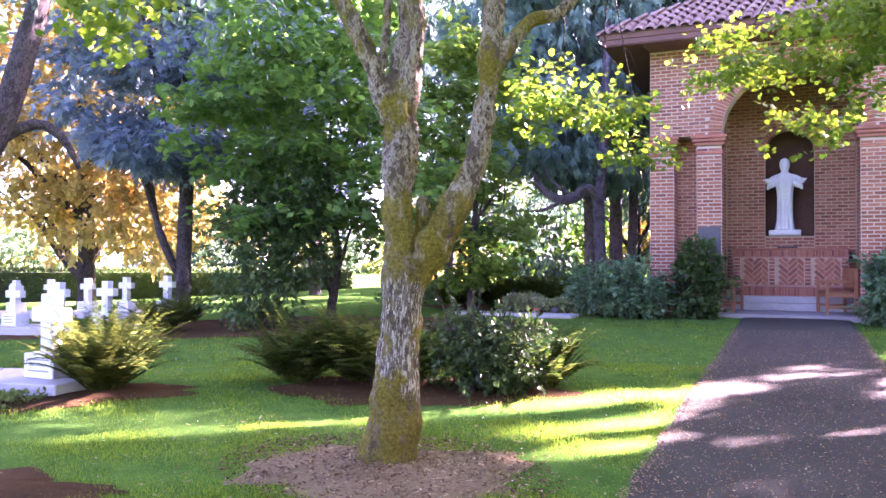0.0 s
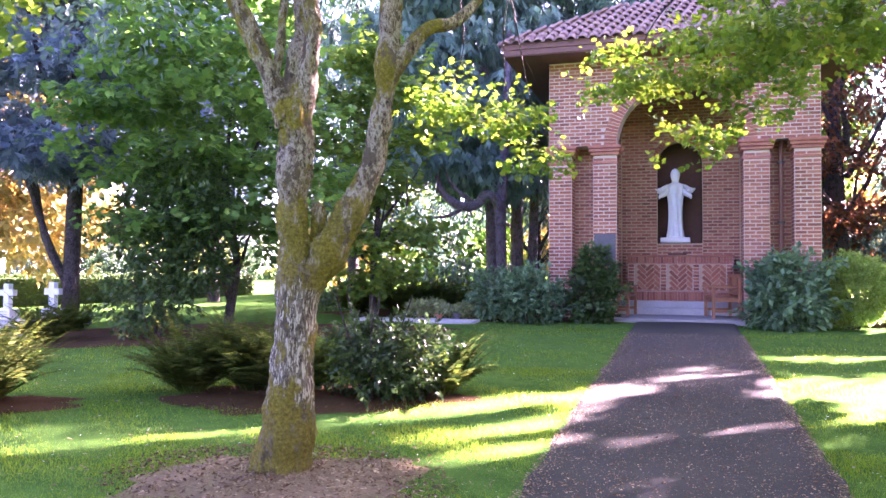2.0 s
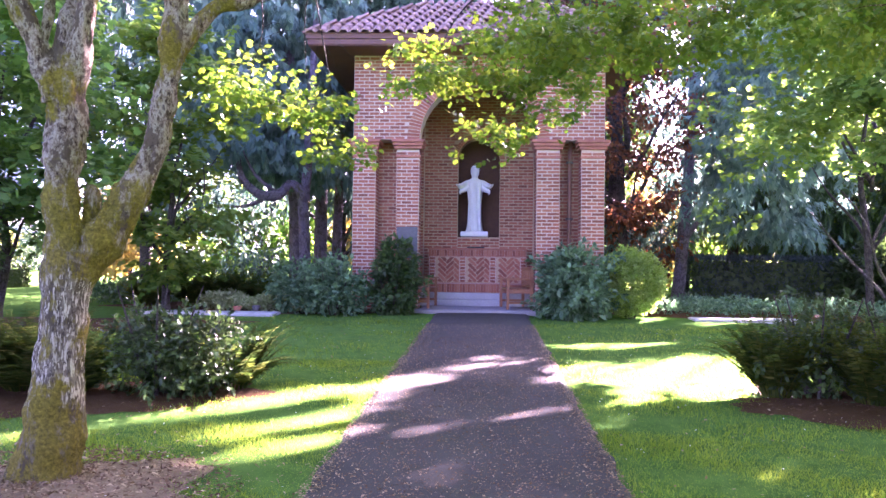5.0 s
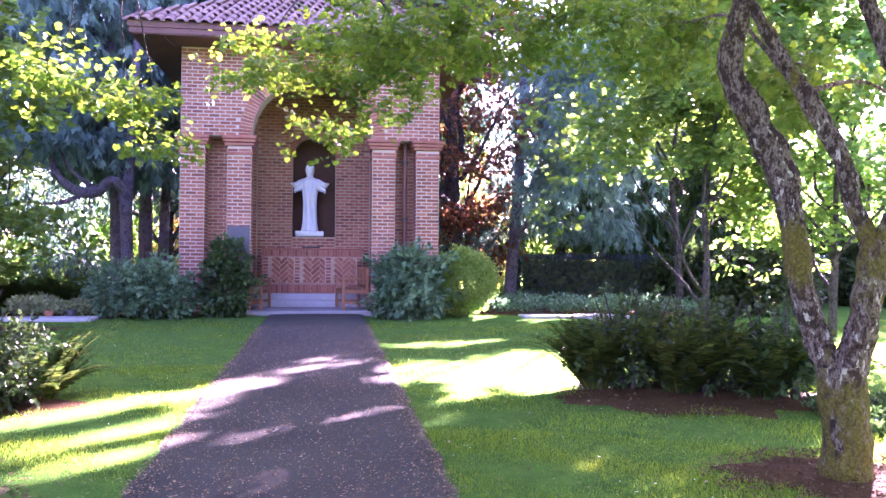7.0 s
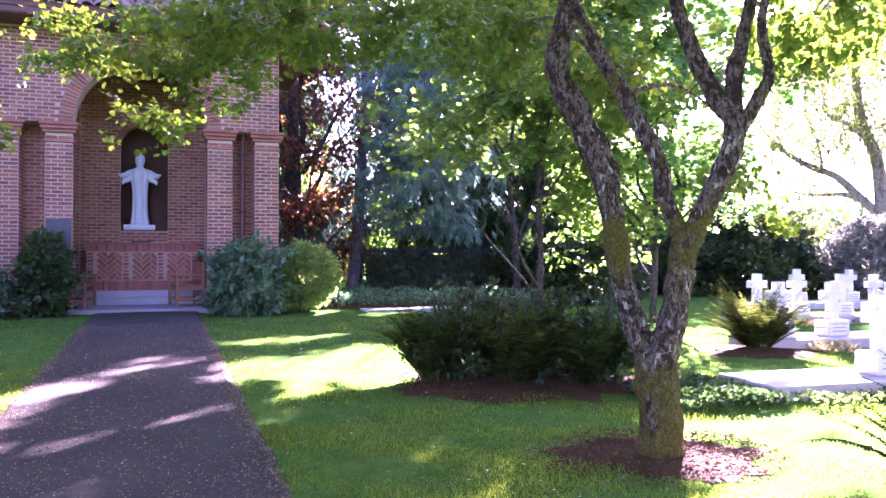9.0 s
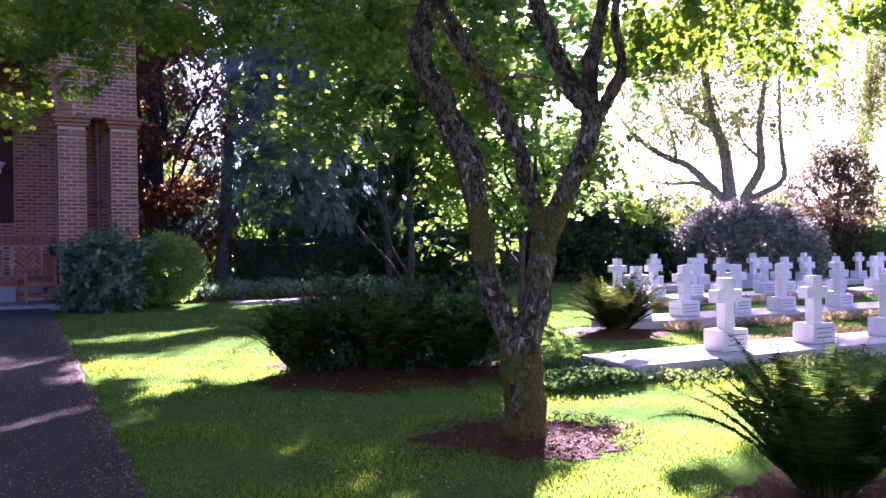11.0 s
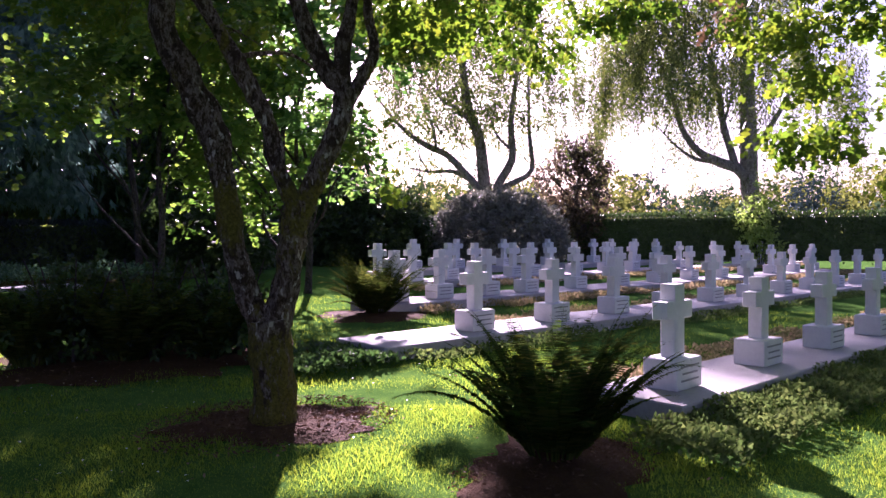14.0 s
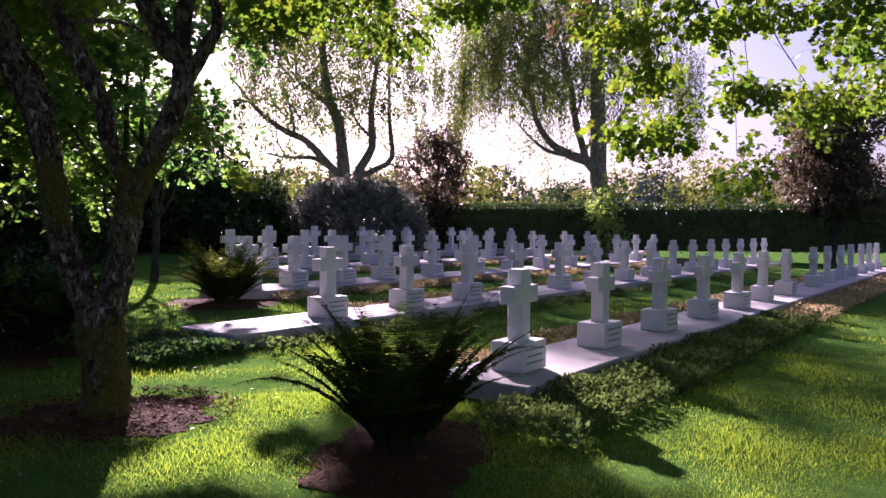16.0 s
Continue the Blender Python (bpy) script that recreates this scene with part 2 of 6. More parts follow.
# second maple leaf with the crown's shade mixed into its colour
L_GREEN = leaf_mat("shaded_maple_leaf", (0.04, 0.105, 0.028), (0.075, 0.17, 0.042), (0.15, 0.25, 0.06), 0.5, 0.5, 0.15, thin=2.0)
L_CONE = leaf_mat("cypress_spray", (0.065, 0.135, 0.105), (0.125, 0.215, 0.17), (0.22, 0.33, 0.265), 0.35, 0.6, 0.1)
L_PALE = leaf_mat("variegated_leaf", (0.14, 0.19, 0.07), (0.25, 0.3, 0.13), (0.42, 0.45, 0.25), 0.3, 0.6, 0.1)
L_BRIGHT = leaf_mat("yellow_green_leaf", (0.055, 0.125, 0.02), (0.095, 0.175, 0.028), (0.19, 0.235, 0.036), 0.46, 0.5, 0.15, thin=1.5)
L_DARK = leaf_mat("dark_laurel_leaf", (0.02, 0.05, 0.016), (0.042, 0.095, 0.028), (0.085, 0.15, 0.042), 0.35, 0.4, 0.3)
L_RHODO = leaf_mat("rhododendron_leaf", (0.04, 0.1, 0.05), (0.085, 0.175, 0.085), (0.19, 0.31, 0.16), 0.3, 0.45, 0.25)
L_IVY = leaf_mat("ivy_leaf", (0.02, 0.036, 0.032), (0.04, 0.068, 0.062), (0.075, 0.115, 0.105), 0.25, 0.4, 0.4)
L_BOX = leaf_mat("boxwood_leaf", (0.13, 0.22, 0.045), (0.22, 0.33, 0.075), (0.34, 0.45, 0.13), 0.4)
L_BLUE = leaf_mat("blue_spruce_needle", (0.06, 0.095, 0.115), (0.12, 0.17, 0.2), (0.23, 0.29, 0.34), 0.36, 0.6, 0.1)
L_CONIF = leaf_mat("conifer_needle", (0.03, 0.065, 0.045), (0.06, 0.11, 0.08), (0.12, 0.19, 0.15), 0.3)
# the gold of low sun on far foliage, given as leaf colour
L_GOLD = leaf_mat("golden_lit_leaf", (0.2, 0.15, 0.045), (0.34, 0.265, 0.085), (0.5, 0.42, 0.16), 0.5)
L_RED = leaf_mat("copper_leaf", (0.06, 0.03, 0.018), (0.12, 0.055, 0.03), (0.22, 0.11, 0.055), 0.5, thin=2.0)
L_PURPLE = leaf_mat("purple_brown_leaf", (0.04, 0.034, 0.026), (0.075, 0.06, 0.042), (0.15, 0.125, 0.06), 0.35)
L_DOME = leaf_mat("grey_bush_leaf", (0.09, 0.1, 0.08), (0.15, 0.16, 0.125), (0.25, 0.26, 0.19), 0.3)
L_BIRCH = leaf_mat("birch_leaf", (0.05, 0.08, 0.02), (0.095, 0.13, 0.035), (0.18, 0.21, 0.055), 0.38)
L_FERN = leaf_mat("fern_frond", (0.025, 0.05, 0.012), (0.048, 0.085, 0.018), (0.12, 0.125, 0.03), 0.45, 0.6, 0.0, thin=1.75)
L_HEDGE = leaf_mat("hedge_leaf", (0.018, 0.035, 0.01), (0.035, 0.065, 0.018), (0.06, 0.1, 0.03), 0.25)
L_COVER = leaf_mat("ground_cover_leaf", (0.05, 0.09, 0.025), (0.09, 0.14, 0.045), (0.15, 0.19, 0.06), 0.3, 0.6, 0.0)
L_HEATH = leaf_mat("heather_leaf", (0.15, 0.15, 0.06), (0.27, 0.23, 0.12), (0.42, 0.33, 0.2), 0.35, 0.7, 0.0)
L_DRY = leaf_mat("dry_leaf", (0.12, 0.07, 0.035), (0.26, 0.17, 0.09), (0.45, 0.34, 0.2), 0.1, 0.8, 0.1)
L_MULCH = leaf_mat("bark_mulch", (0.05, 0.027, 0.014), (0.105, 0.06, 0.03), (0.22, 0.14, 0.075), 0.05, 0.8, 0.05)
PETAL = leaf_mat("white_petal", (0.6, 0.6, 0.58), (0.7, 0.7, 0.68), (0.8, 0.8, 0.78), 0.3)
# the haze of distance is put into this pale grey-green
HILL = plain("haze_tinted_hill", (0.32, 0.38, 0.35), (0.42, 0.47, 0.43), 0.05, 0.9, 0.01, 0.0)
# far trees: haze and sunlight are mixed into the leaf colours
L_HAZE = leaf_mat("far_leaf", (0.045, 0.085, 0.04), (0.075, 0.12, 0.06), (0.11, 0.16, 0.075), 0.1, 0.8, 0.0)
L_HAZE_B = leaf_mat("far_haze_conifer_leaf", (0.05, 0.08, 0.075), (0.075, 0.11, 0.105), (0.1, 0.14, 0.135), 0.05, 0.8, 0.0)
L_HAZE_Y = leaf_mat("far_sun_tinted_leaf", (0.09, 0.11, 0.03), (0.14, 0.16, 0.045), (0.2, 0.22, 0.06), 0.3, 0.8, 0.0)


# ---------------------------------------------------------------- building helpers
def thing(name, label, category, place=(0, 0, 0), group="", kind=""):
    e = new(name)
    e.empty_display_size = 0.2
    e.matrix_basis = Matrix.Translation(place)
    return tagged(e, label, category, group, kind)


def mesh_of(name, bm):
    me = bpy.data.meshes.new(name)
    bm.to_mesh(me)
    bm.free()
    return me


def part(name, bm, mat, parent=None, label=""):
    """One mesh under a thing; its coordinates are those of the thing."""
    me = bm if isinstance(bm, bpy.types.Mesh) else mesh_of(name, bm)
    if not me.materials:
        me.materials.append(mat)
    ob = new(name, me)
    ob.parent = parent
    return tagged(ob, label)


def smooth(ob):
    ob.data.polygons.foreach_set("use_smooth", [True] * len(ob.data.polygons))
    return ob


def box(bm, x0, x1, y0, y1, z0, z1, bevel=0.0):
    vs = bmesh.ops.create_cube(bm, size=1.0)["verts"]
    for v in vs:
        v.co = Vector((x0 + (v.co.x + 0.5) * (x1 - x0), y0 + (v.co.y + 0.5) * (y1 - y0), z0 + (v.co.z + 0.5) * (z1 - z0)))
    if bevel:
        es = list({e for v in vs for e in v.link_edges})
        bmesh.ops.bevel(bm, geom=es, offset=bevel, segments=1, affect="EDGES")


def boxbm(*a, **k):
    bm = bmesh.new()
    box(bm, *a, **k)
    return bm


def tube(bm, pts, seg=10, wobble=0.0, cap=True):
    """A tapered limb along points (x, y, z, radius)."""
    P = [Vector(p[:3]) for p in pts]
    rings = []
    for i, p in enumerate(P):
        d = (P[min(i + 1, len(P) - 1)] - P[max(i - 1, 0)]).normalized()
        s = d.cross(Vector((0.31, 0.95, 0.05))).normalized()
        u = s.cross(d).normalized()
        ring = []
        for k in range(seg):
            a = 2 * math.pi * k / seg
            q = p + (s * math.cos(a) + u * math.sin(a)) * pts[i][3]
            if wobble:
                q += (q - p) * wobble * (noise.noise(q * 5.0) + 0.6 * noise.noise(Vector((q.x * 22, q.y * 22, q.z * 7))) + 0.4 * noise.noise(q * 40.0))
            ring.append(bm.verts.new(q))
        rings.append(ring)
    for a, b in zip(rings, rings[1:]):
        for k in range(seg):
            bm.faces.new((a[k], a[(k + 1) % seg], b[(k + 1) % seg], b[k]))
    if cap:
        bm.faces.new(rings[0][::-1])
        bm.faces.new(rings[-1])


def finer(pts, n=4):
    """A smooth line through points (Catmull-Rom), all columns."""
    P = np.array(pts, float)
    out = []
    for i in range(len(P) - 1):
        a, b, c, d = P[max(i - 1, 0)], P[i], P[i + 1], P[min(i + 2, len(P) - 1)]
        for t in np.linspace(0, 1, n, endpoint=False):
            out.append(0.5 * (2 * b + (c - a) * t + (2 * a - 5 * b + 4 * c - d) * t * t + (3 * b - a - 3 * c + d) * t ** 3))
    out.append(P[-1])
    return [tuple(q) for q in out]


# leaf outlines, lying along +y from their stalk at the origin
LEAF = {
    "oval": ([(0, 0, 0), (0.3, 0.45, 0.06), (0, 1, -0.05), (-0.3, 0.45, 0.06)], [(0, 1, 2), (0, 2, 3)]),
    "lobed": ([(0, 0, 0), (0.46, 0.2, 0.04), (0.2, 0.42, 0.05), (0.52, 0.72, 0.0), (0, 1, -0.08), (-0.52, 0.72, 0.0), (-0.2, 0.42, 0.05), (-0.46, 0.2, 0.04)],
              [(0, 1, 2), (2, 3, 4), (4, 5, 6), (6, 7, 0), (0, 2, 6), (2, 4, 6)]),
    "needle": ([(0.05, 0, 0), (0.1, 0.6, 0.03), (0, 1, -0.1), (-0.1, 0.6, 0.03), (-0.05, 0, 0)], [(0, 1, 3), (0, 3, 4), (1, 2, 3)]),
    "pinna": ([(0.04, 0, 0), (0.17, 0.25, 0.02), (0, 1, -0.08), (-0.17, 0.2, 0.02)], [(0, 1, 2), (0, 2, 3)]),
    "leaflet": ([(0.03, 0, 0), (0.16, 0.22, 0.02), (0, 1, -0.06), (-0.16, 0.22, 0.02)], [(0, 1, 2), (0, 2, 3)]),
    "spray": ([(0, 0, 0), (0.32, 0.72, -0.1), (0.1, 0.55, -0.04), (0, 1, -0.22), (-0.1, 0.55, -0.04), (-0.32, 0.72, -0.1)], [(0, 1, 2), (0, 2, 4), (2, 3, 4), (0, 4, 5)]),
    "grass": ([(-0.07, 0, 0), (0.07, 0, 0), (0.05, 0.55, 0.05), (-0.05, 0.55, 0.05), (0.0, 1, 0.25)], [(0, 1, 2), (0, 2, 3), (3, 2, 4)]),
    "blade": ([(-0.09, 0, 0), (0.09, 0, 0), (0.0, 1, 0.1)], [(0, 1, 2)]),
}


def leaves(name, mat, pos, way, size, shape="oval", roll=None, seed=1):
    """Many leaves as one mesh: at pos, pointing along way, size long."""
    rng = np.random.default_rng(seed)
    pos, way = np.asarray(pos, float), np.asarray(way, float)
    n = len(pos)
    tv, tf = LEAF[shape]
    tv, tf = np.array(tv, float), np.array(tf, int)
    d = way / np.maximum(np.linalg.norm(way, axis=1, keepdims=True), 1e-6)
    r = rng.normal(size=(n, 3)) * (0.55 if roll is None else roll) + np.array([0, 0, 1.0])
    s = np.cross(d, r)
    s /= np.maximum(np.linalg.norm(s, axis=1, keepdims=True), 1e-6)
    u = np.cross(s, d)
    k = np.broadcast_to(np.asarray(size, float), (n,)) * rng.uniform(0.7, 1.25, n)
    v = pos[:, None] + k[:, None, None] * (tv[None, :, 0:1] * s[:, None] + tv[None, :, 1:2] * d[:, None] + tv[None, :, 2:3] * u[:, None])
    f = (tf[None] + (np.arange(n) * len(tv))[:, None, None]).reshape(-1, 3)
    me = bpy.data.meshes.new(name)
    me.vertices.add(n * len(tv))
    me.vertices.foreach_set("co", v.ravel())
    me.loops.add(f.size)
    me.loops.foreach_set("vertex_index", f.ravel())
    me.polygons.add(len(f))
    me.polygons.foreach_set("loop_start", np.arange(0, f.size, 3))
    me.update(calc_edges=True)
    me.materials.append(mat)
    return me


def clump_points(clumps, per_m2, seed, hollow=0.45, droop=0.25, twig=0.35, uneven=0.3):
    """Twigs with leaves, spread through ellipsoids (x, y, z, rx, ry, rz). Returns leaf places and ways."""
    rng = np.random.default_rng(seed)
    pos, way = [], []
    for x, y, z, rx, ry, rz in clumps:
        area = 4 * math.pi * ((rx * ry) ** 1.6 / 3 + (rx * rz) ** 1.6 / 3 + (ry * rz) ** 1.6 / 3) ** (1 / 1.6)
        n = max(3, int(area * per_m2 / 7))
        d = rng.normal(size=(n, 3))
        d /= np.linalg.norm(d, axis=1, keepdims=True)
        k = rng.uniform(hollow, 1.05, n) ** 0.8
        # uneven outline
        k *= 0.82 + uneven * np.sin(d[:, 0] * 7 + x * 3) * np.sin(d[:, 2] * 6 + y * 2) + uneven / 3 * rng.normal(size=n)
        c = np.array([x, y, z]) + d * k[:, None] * np.array([rx, ry, rz])
        t = d + rng.normal(size=(n, 3)) * 0.5 + np.array([0, 0, -droop])
        t /= np.linalg.norm(t, axis=1, keepdims=True)
        for i in range(7):
            f = (i + 0.5) / 7
            w = t + rng.normal(size=(n, 3)) * 0.65 + np.array([0, 0, -droop])
            pos.append(c + t * (f * twig) + rng.normal(size=(n, 3)) * twig * 0.13)
            way.append(w)
    return np.concatenate(pos), np.concatenate(way)


# crowns are cut open so the low sun lights these lawn strips (x0, y0, x1, y1, half width)
LAWN_GAPS = [(-2.9, 6.2, -0.65, 8.4, 0.34), (-1.85, 5.75, -1.1, 6.8, 0.27), (-1.7, 5.2, -0.95, 6.0, 0.2), (-1.15, 6.8, -0.8, 7.9, 0.2), (2.3, 15.8, 3.5, 16.7, 0.6), (-4.9, 4.2, -3.2, 5.9, 0.13), (-9.5, 9.6, -8.4, 12.4, 0.25),
             (1.1, 11.6, 3.2, 12.4, 0.35), (1.7, 9.1, 4.3, 11.2, 1.1), (2.4, 8.1, 3.4, 9.6, 0.6), (1.35, 7.6, 1.85, 7.95, 0.14), (4.0, 15.6, 6.0, 16.8, 0.4), (7.2, 17.7, 11.0, 20.4, 0.5),
             (4.3, 5.45, 6.0, 5.5, 0.5), (3.8, 4.2, 5.4, 4.7, 0.5), (2.9, 3.6, 4.2, 4.1, 0.35), (3.2, 3.6, 3.45, 3.0, 0.25), (5.6, 1.7, 12.0, 0.4, 0.95)]
GRAVE_GAPS = [(6.0, 4.4, 15.0, 5.3, 0.7), (6.2, 6.6, 12.0, 6.9, 0.5), (8.0, 7.8, 17.0, 8.5, 0.8), (9.0, 10.6, 22.0, 11.5, 0.8), (7.0, 3.4, 14.0, 3.4, 0.4), (13.0, 13.5, 24.0, 14.4, 0.7)]
PATH_GAPS = [(-0.3, 9.0, 1.0, 10.0, 0.05), (0.1, 8.85, 1.0, 9.6, 0.04), (-0.5, 6.0, -0.15, 6.3, 0.09), (0.1, 6.5, 0.9, 7.1, 0.1), (-0.45, 4.85, 0.0, 5.05, 0.07), (0.65, 4.9, 1.0, 5.08, 0.07), (-0.6, 5.3, -0.35, 5.55, 0.06)]


def shading(p):
    """True for leaves outside the sunbeams of the chosen strips; crowns lose the others."""
    h = p[:, 2] - (-0.0105 * np.clip(p[:, 0], -6, 40) + 0.0252 * np.clip(p[:, 1], -12, 30))
    gx, gy = p[:, 0] - sd.x / sd.z * h, p[:, 1] - sd.y / sd.z * h
    h = p[:, 2] - (-0.0105 * np.clip(gx, -6, 40) + 0.0252 * np.clip(gy, -12, 30))
    gx, gy = p[:, 0] - sd.x / sd.z * h, p[:, 1] - sd.y / sd.z * h
    ok = h < 1.0
    hit = np.zeros(len(p), bool)
    for x0, y0, x1, y1, w in LAWN_GAPS + GRAVE_GAPS + PATH_GAPS:
        ux, uy = x1 - x0, y1 - y0
        f = np.clip(((gx - x0) * ux + (gy - y0) * uy) / (ux * ux + uy * uy), 0, 1)
        d = np.hypot(gx - x0 - f * ux, gy - y0 - f * uy)
        hit |= d < w * (0.95 + 0.35 * np.sin(gx * 5 + gy * 2) * np.sin(gy * 4 - gx))
    return ok | ~hit


def crown(parent, mat, clumps, per_m2, size, shape="oval", seed=1, name="crown", hollow=0.45, droop=0.25, twig=0.35, label="", uneven=0.3, tall=True, flat=None, parting=0.0):
    p, w = clump_points(clumps, per_m2, seed, hollow, droop, twig, uneven)
    if flat is not None:
        w[:, 2] = w[:, 2] * 0.35 - 0.12
    if parting:
        f = parting
        v = np.sin(p[:, 0] * f + 1.7 * np.sin(p[:, 1] * f * 0.6)) * np.sin(p[:, 1] * f * 0.9 + 1.3 * np.sin(p[:, 2] * f * 0.8)) + 0.8 * np.sin(p[:, 2] * f * 1.7 + np.sin(p[:, 0] * f * 0.7))
        k = v + np.random.default_rng(seed + 7).normal(size=len(p)) * 0.15 > -0.15
        p, w = p[k], w[k]
    if tall:
        clear = shading(p) | (np.random.default_rng(seed).random(len(p)) > tall)
        p, w = p[clear], w[clear]
    o = np.array(parent.matrix_basis.translation) if parent else 0
    return part(name, leaves(name, mat, p - o, w, size, shape, roll=flat, seed=seed), mat, parent, label)


def limbs(parent, lines, mat, name="limb", seg=10, wobble=0.12, n=4, lead="trunk"):
    o = np.array(parent.matrix_basis.translation)
    for i, line in enumerate(lines):
        bm = bmesh.new()
        tube(bm, [(q[0] - o[0], q[1] - o[1], q[2] - o[2], q[3]) for q in finer(line, n)], seg, wobble * (0.5 if i == 0 else 1))
        smooth(part(lead if i == 0 else name, bm, mat, parent))


# ---------------------------------------------------------------- ground, path, beds
def lattice(name, xs, ys, zf, mat):
    me = bpy.data.meshes.new(name)
    nx, ny = len(xs), len(ys)
    vs = [(x, y, zf(x, y)) for y in ys for x in xs]
    fs = [(j * nx + i, j * nx + i + 1, (j + 1) * nx + i + 1, (j + 1) * nx + i) for j in range(ny - 1) for i in range(nx - 1)]
    me.from_pydata(vs, [], fs)
    me.materials.append(mat)
    me.polygons.foreach_set("use_smooth", [True] * len(fs))
    return new(name, me)


def lawn_z(x, y):
    return G(x, y) + 0.012 * noise.noise((x * 0.7, y * 0.7, 0)) * (abs(x) < 40)


AX = [-900, -400, -150, -80, -50] + [-36 + 0.5 * i for i in range(170)] + [55, 80, 150, 400, 900]
AY = [-900, -300, -80, -30] + [-12 + 0.5 * i for i in range(110)] + [50, 70, 120, 400, 900]
tagged(lattice("ground", AX, AY, lawn_z, GRASS), "green mown lawn with worn patches", "lawn", kind="structure")

PATH_L, PATH_R = -0.92, 0.98


def path_edge(y, side):
    return side + 0.05 * noise.noise((y * 1.7, side * 5, 0)) + 0.03 * noise.noise((y * 6, side * 9, 0))


ys = [-6 + 0.12 * i for i in range(191)]
me = bpy.data.meshes.new("path")
rows_ = []
for y in ys:
    xl, xr = path_edge(y, PATH_L), path_edge(y, PATH_R)
    rows_.append([(xl + (xr - xl) * f, y, G(0, y) + (0.004 if f in (0, 1) else 0.028 + 0.01 * math.sin(math.pi * f)) + 0.004) for f in (0, 0.03, 0.25, 0.5, 0.75, 0.97, 1)])
me.from_pydata([v for r in rows_ for v in r], [], [(7 * j + i, 7 * j + i + 1, 7 * j + i + 8, 7 * j + i + 7) for j in range(len(ys) - 1) for i in range(6)])
me.materials.append(ASPHALT)
tagged(new("garden_path", me), "dark asphalt garden path strewn with dry leaves", "path", kind="structure")


def bed(name, cx, cy, rx, ry, mat, label, turn=0.0, rise=0.05):
    """A low mound of soil with an uneven outline."""
    bm = bmesh.new()
    n, rings = 110, 6
    c = bm.verts.new((cx, cy, G(cx, cy) + rise))
    last = None
    for r in range(1, rings + 1):
        ring = []
        for k in range(n):
            a = 2 * math.pi * k / n
            f = r / rings * (1 + 0.45 * noise.noise((math.cos(a) * 1.6 + cx, math.sin(a) * 1.6 + cy, 3)) + 0.22 * noise.noise((math.cos(a) * 5 + cx, math.sin(a) * 5 + cy, 7)))
            px, py = rx * f * math.cos(a), ry * f * math.sin(a)
            x, y = cx + px * math.cos(turn) - py * math.sin(turn), cy + px * math.sin(turn) + py * math.cos(turn)
            ring.append(bm.verts.new((x, y, G(x, y) + rise * (1 - (r / rings) ** 2) + 0.006 + 0.015 * noise.noise((x * 6, y * 6, 0)) * (r < rings))))
        for k in range(n):
            if last is None:
                bm.faces.new((c, ring[k], ring[(k + 1) % n]))
            else:
                bm.faces.new((last[k], ring[k], ring[(k + 1) % n], last[(k + 1) % n]))
        last = ring
    ob = smooth(part(name, bm, mat))
    return tagged(ob, label, "soil bed", kind="structure")


bed("soil_bed", -2.4, 4.5, 0.95, 0.62, SAND, "sandy bare soil ring round the mossy tree", 0.2)
bed("soil_bed", 3.55, 4.9, 0.74, 0.56, SOIL, "brown mulch ring round the forked tree", -0.4)
bed("soil_bed", -3.5, 7.1, 1.5, 0.8, SOIL, "dark soil bed under ferns and laurel", 0.35)
bed("soil_bed", 3.95, 7.75, 1.6, 0.95, SOIL, "dark soil bed under the fern thicket", -0.35)
bed("soil_bed", 4.2, 2.95, 0.9, 0.5, SOIL, "dry brown soil bed under a sword fern", 0.6)
bed("soil_bed", -6.2, 5.6, 1.0, 0.6, SOIL, "dark soil bed under a sword fern", 0.9)
bed("soil_bed", -4.3, 3.2, 0.7, 0.4, SOIL, "brown mulch patch in the lawn", 0.3)
bed("soil_bed", -9.5, 12.5, 5.5, 2.0, SOIL, "dark shaded soil under the shrubs", 0.2)
bed("soil_bed", -4.6, 17.4, 3.4, 1.7, SOIL, "dark shaded soil beside the chapel", 0.0)
bed("soil_bed", 5.6, 18.2, 3.6, 1.5, SOIL, "dark shaded soil beside the chapel", -0.1)
bed("soil_bed", 8.3, 9.4, 0.9, 0.7, SOIL, "dark soil under a fern", 0.0)

# ---------------------------------------------------------------- chapel
CX, CY = -0.08, 16.9
GZ = G(CX, CY)
FZ = GZ + 0.085         # chapel floor
AZ = FZ + 0.29          # altar platform, two steps up
CAP, EAVE = GZ + 3.66, GZ + 5.45
chapel = thing("chapel", "small red brick chapel with round arch and tiled hip roof", "chapel", (CX, CY, 0))


def cpart(name, bm, mat, label=""):
    return part(name, bm, mat, chapel, label)


HALF = 2.65
DEEP = 3.4
BACK = 2.3


def arch_wall(x0, x1, y0, y1, zs, zt, r, cx=0.0, n=24):
    """A wall with a round arch of radius r springing at zs cut through."""
    bm = bmesh.new()
    pts = [(x0, zs), (cx - r, zs)] + [(cx - r * math.cos(math.pi * i / n), zs + r * math.sin(math.pi * i / n)) for i in range(1, n)] + [(cx + r, zs), (x1, zs), (x1, zt), (x0, zt)]
    f = bm.faces.new([bm.verts.new((x, y0, z)) for x, z in pts])
    ex = bmesh.ops.extrude_face_region(bm, geom=[f])
    bmesh.ops.translate(bm, verts=[v for v in ex["geom"] if isinstance(v, bmesh.types.BMVert)], vec=(0, y1 - y0, 0))
    bmesh.ops.recalc_face_normals(bm, faces=bm.faces)
    bmesh.ops.triangulate(bm, faces=bm.faces)
    return bm


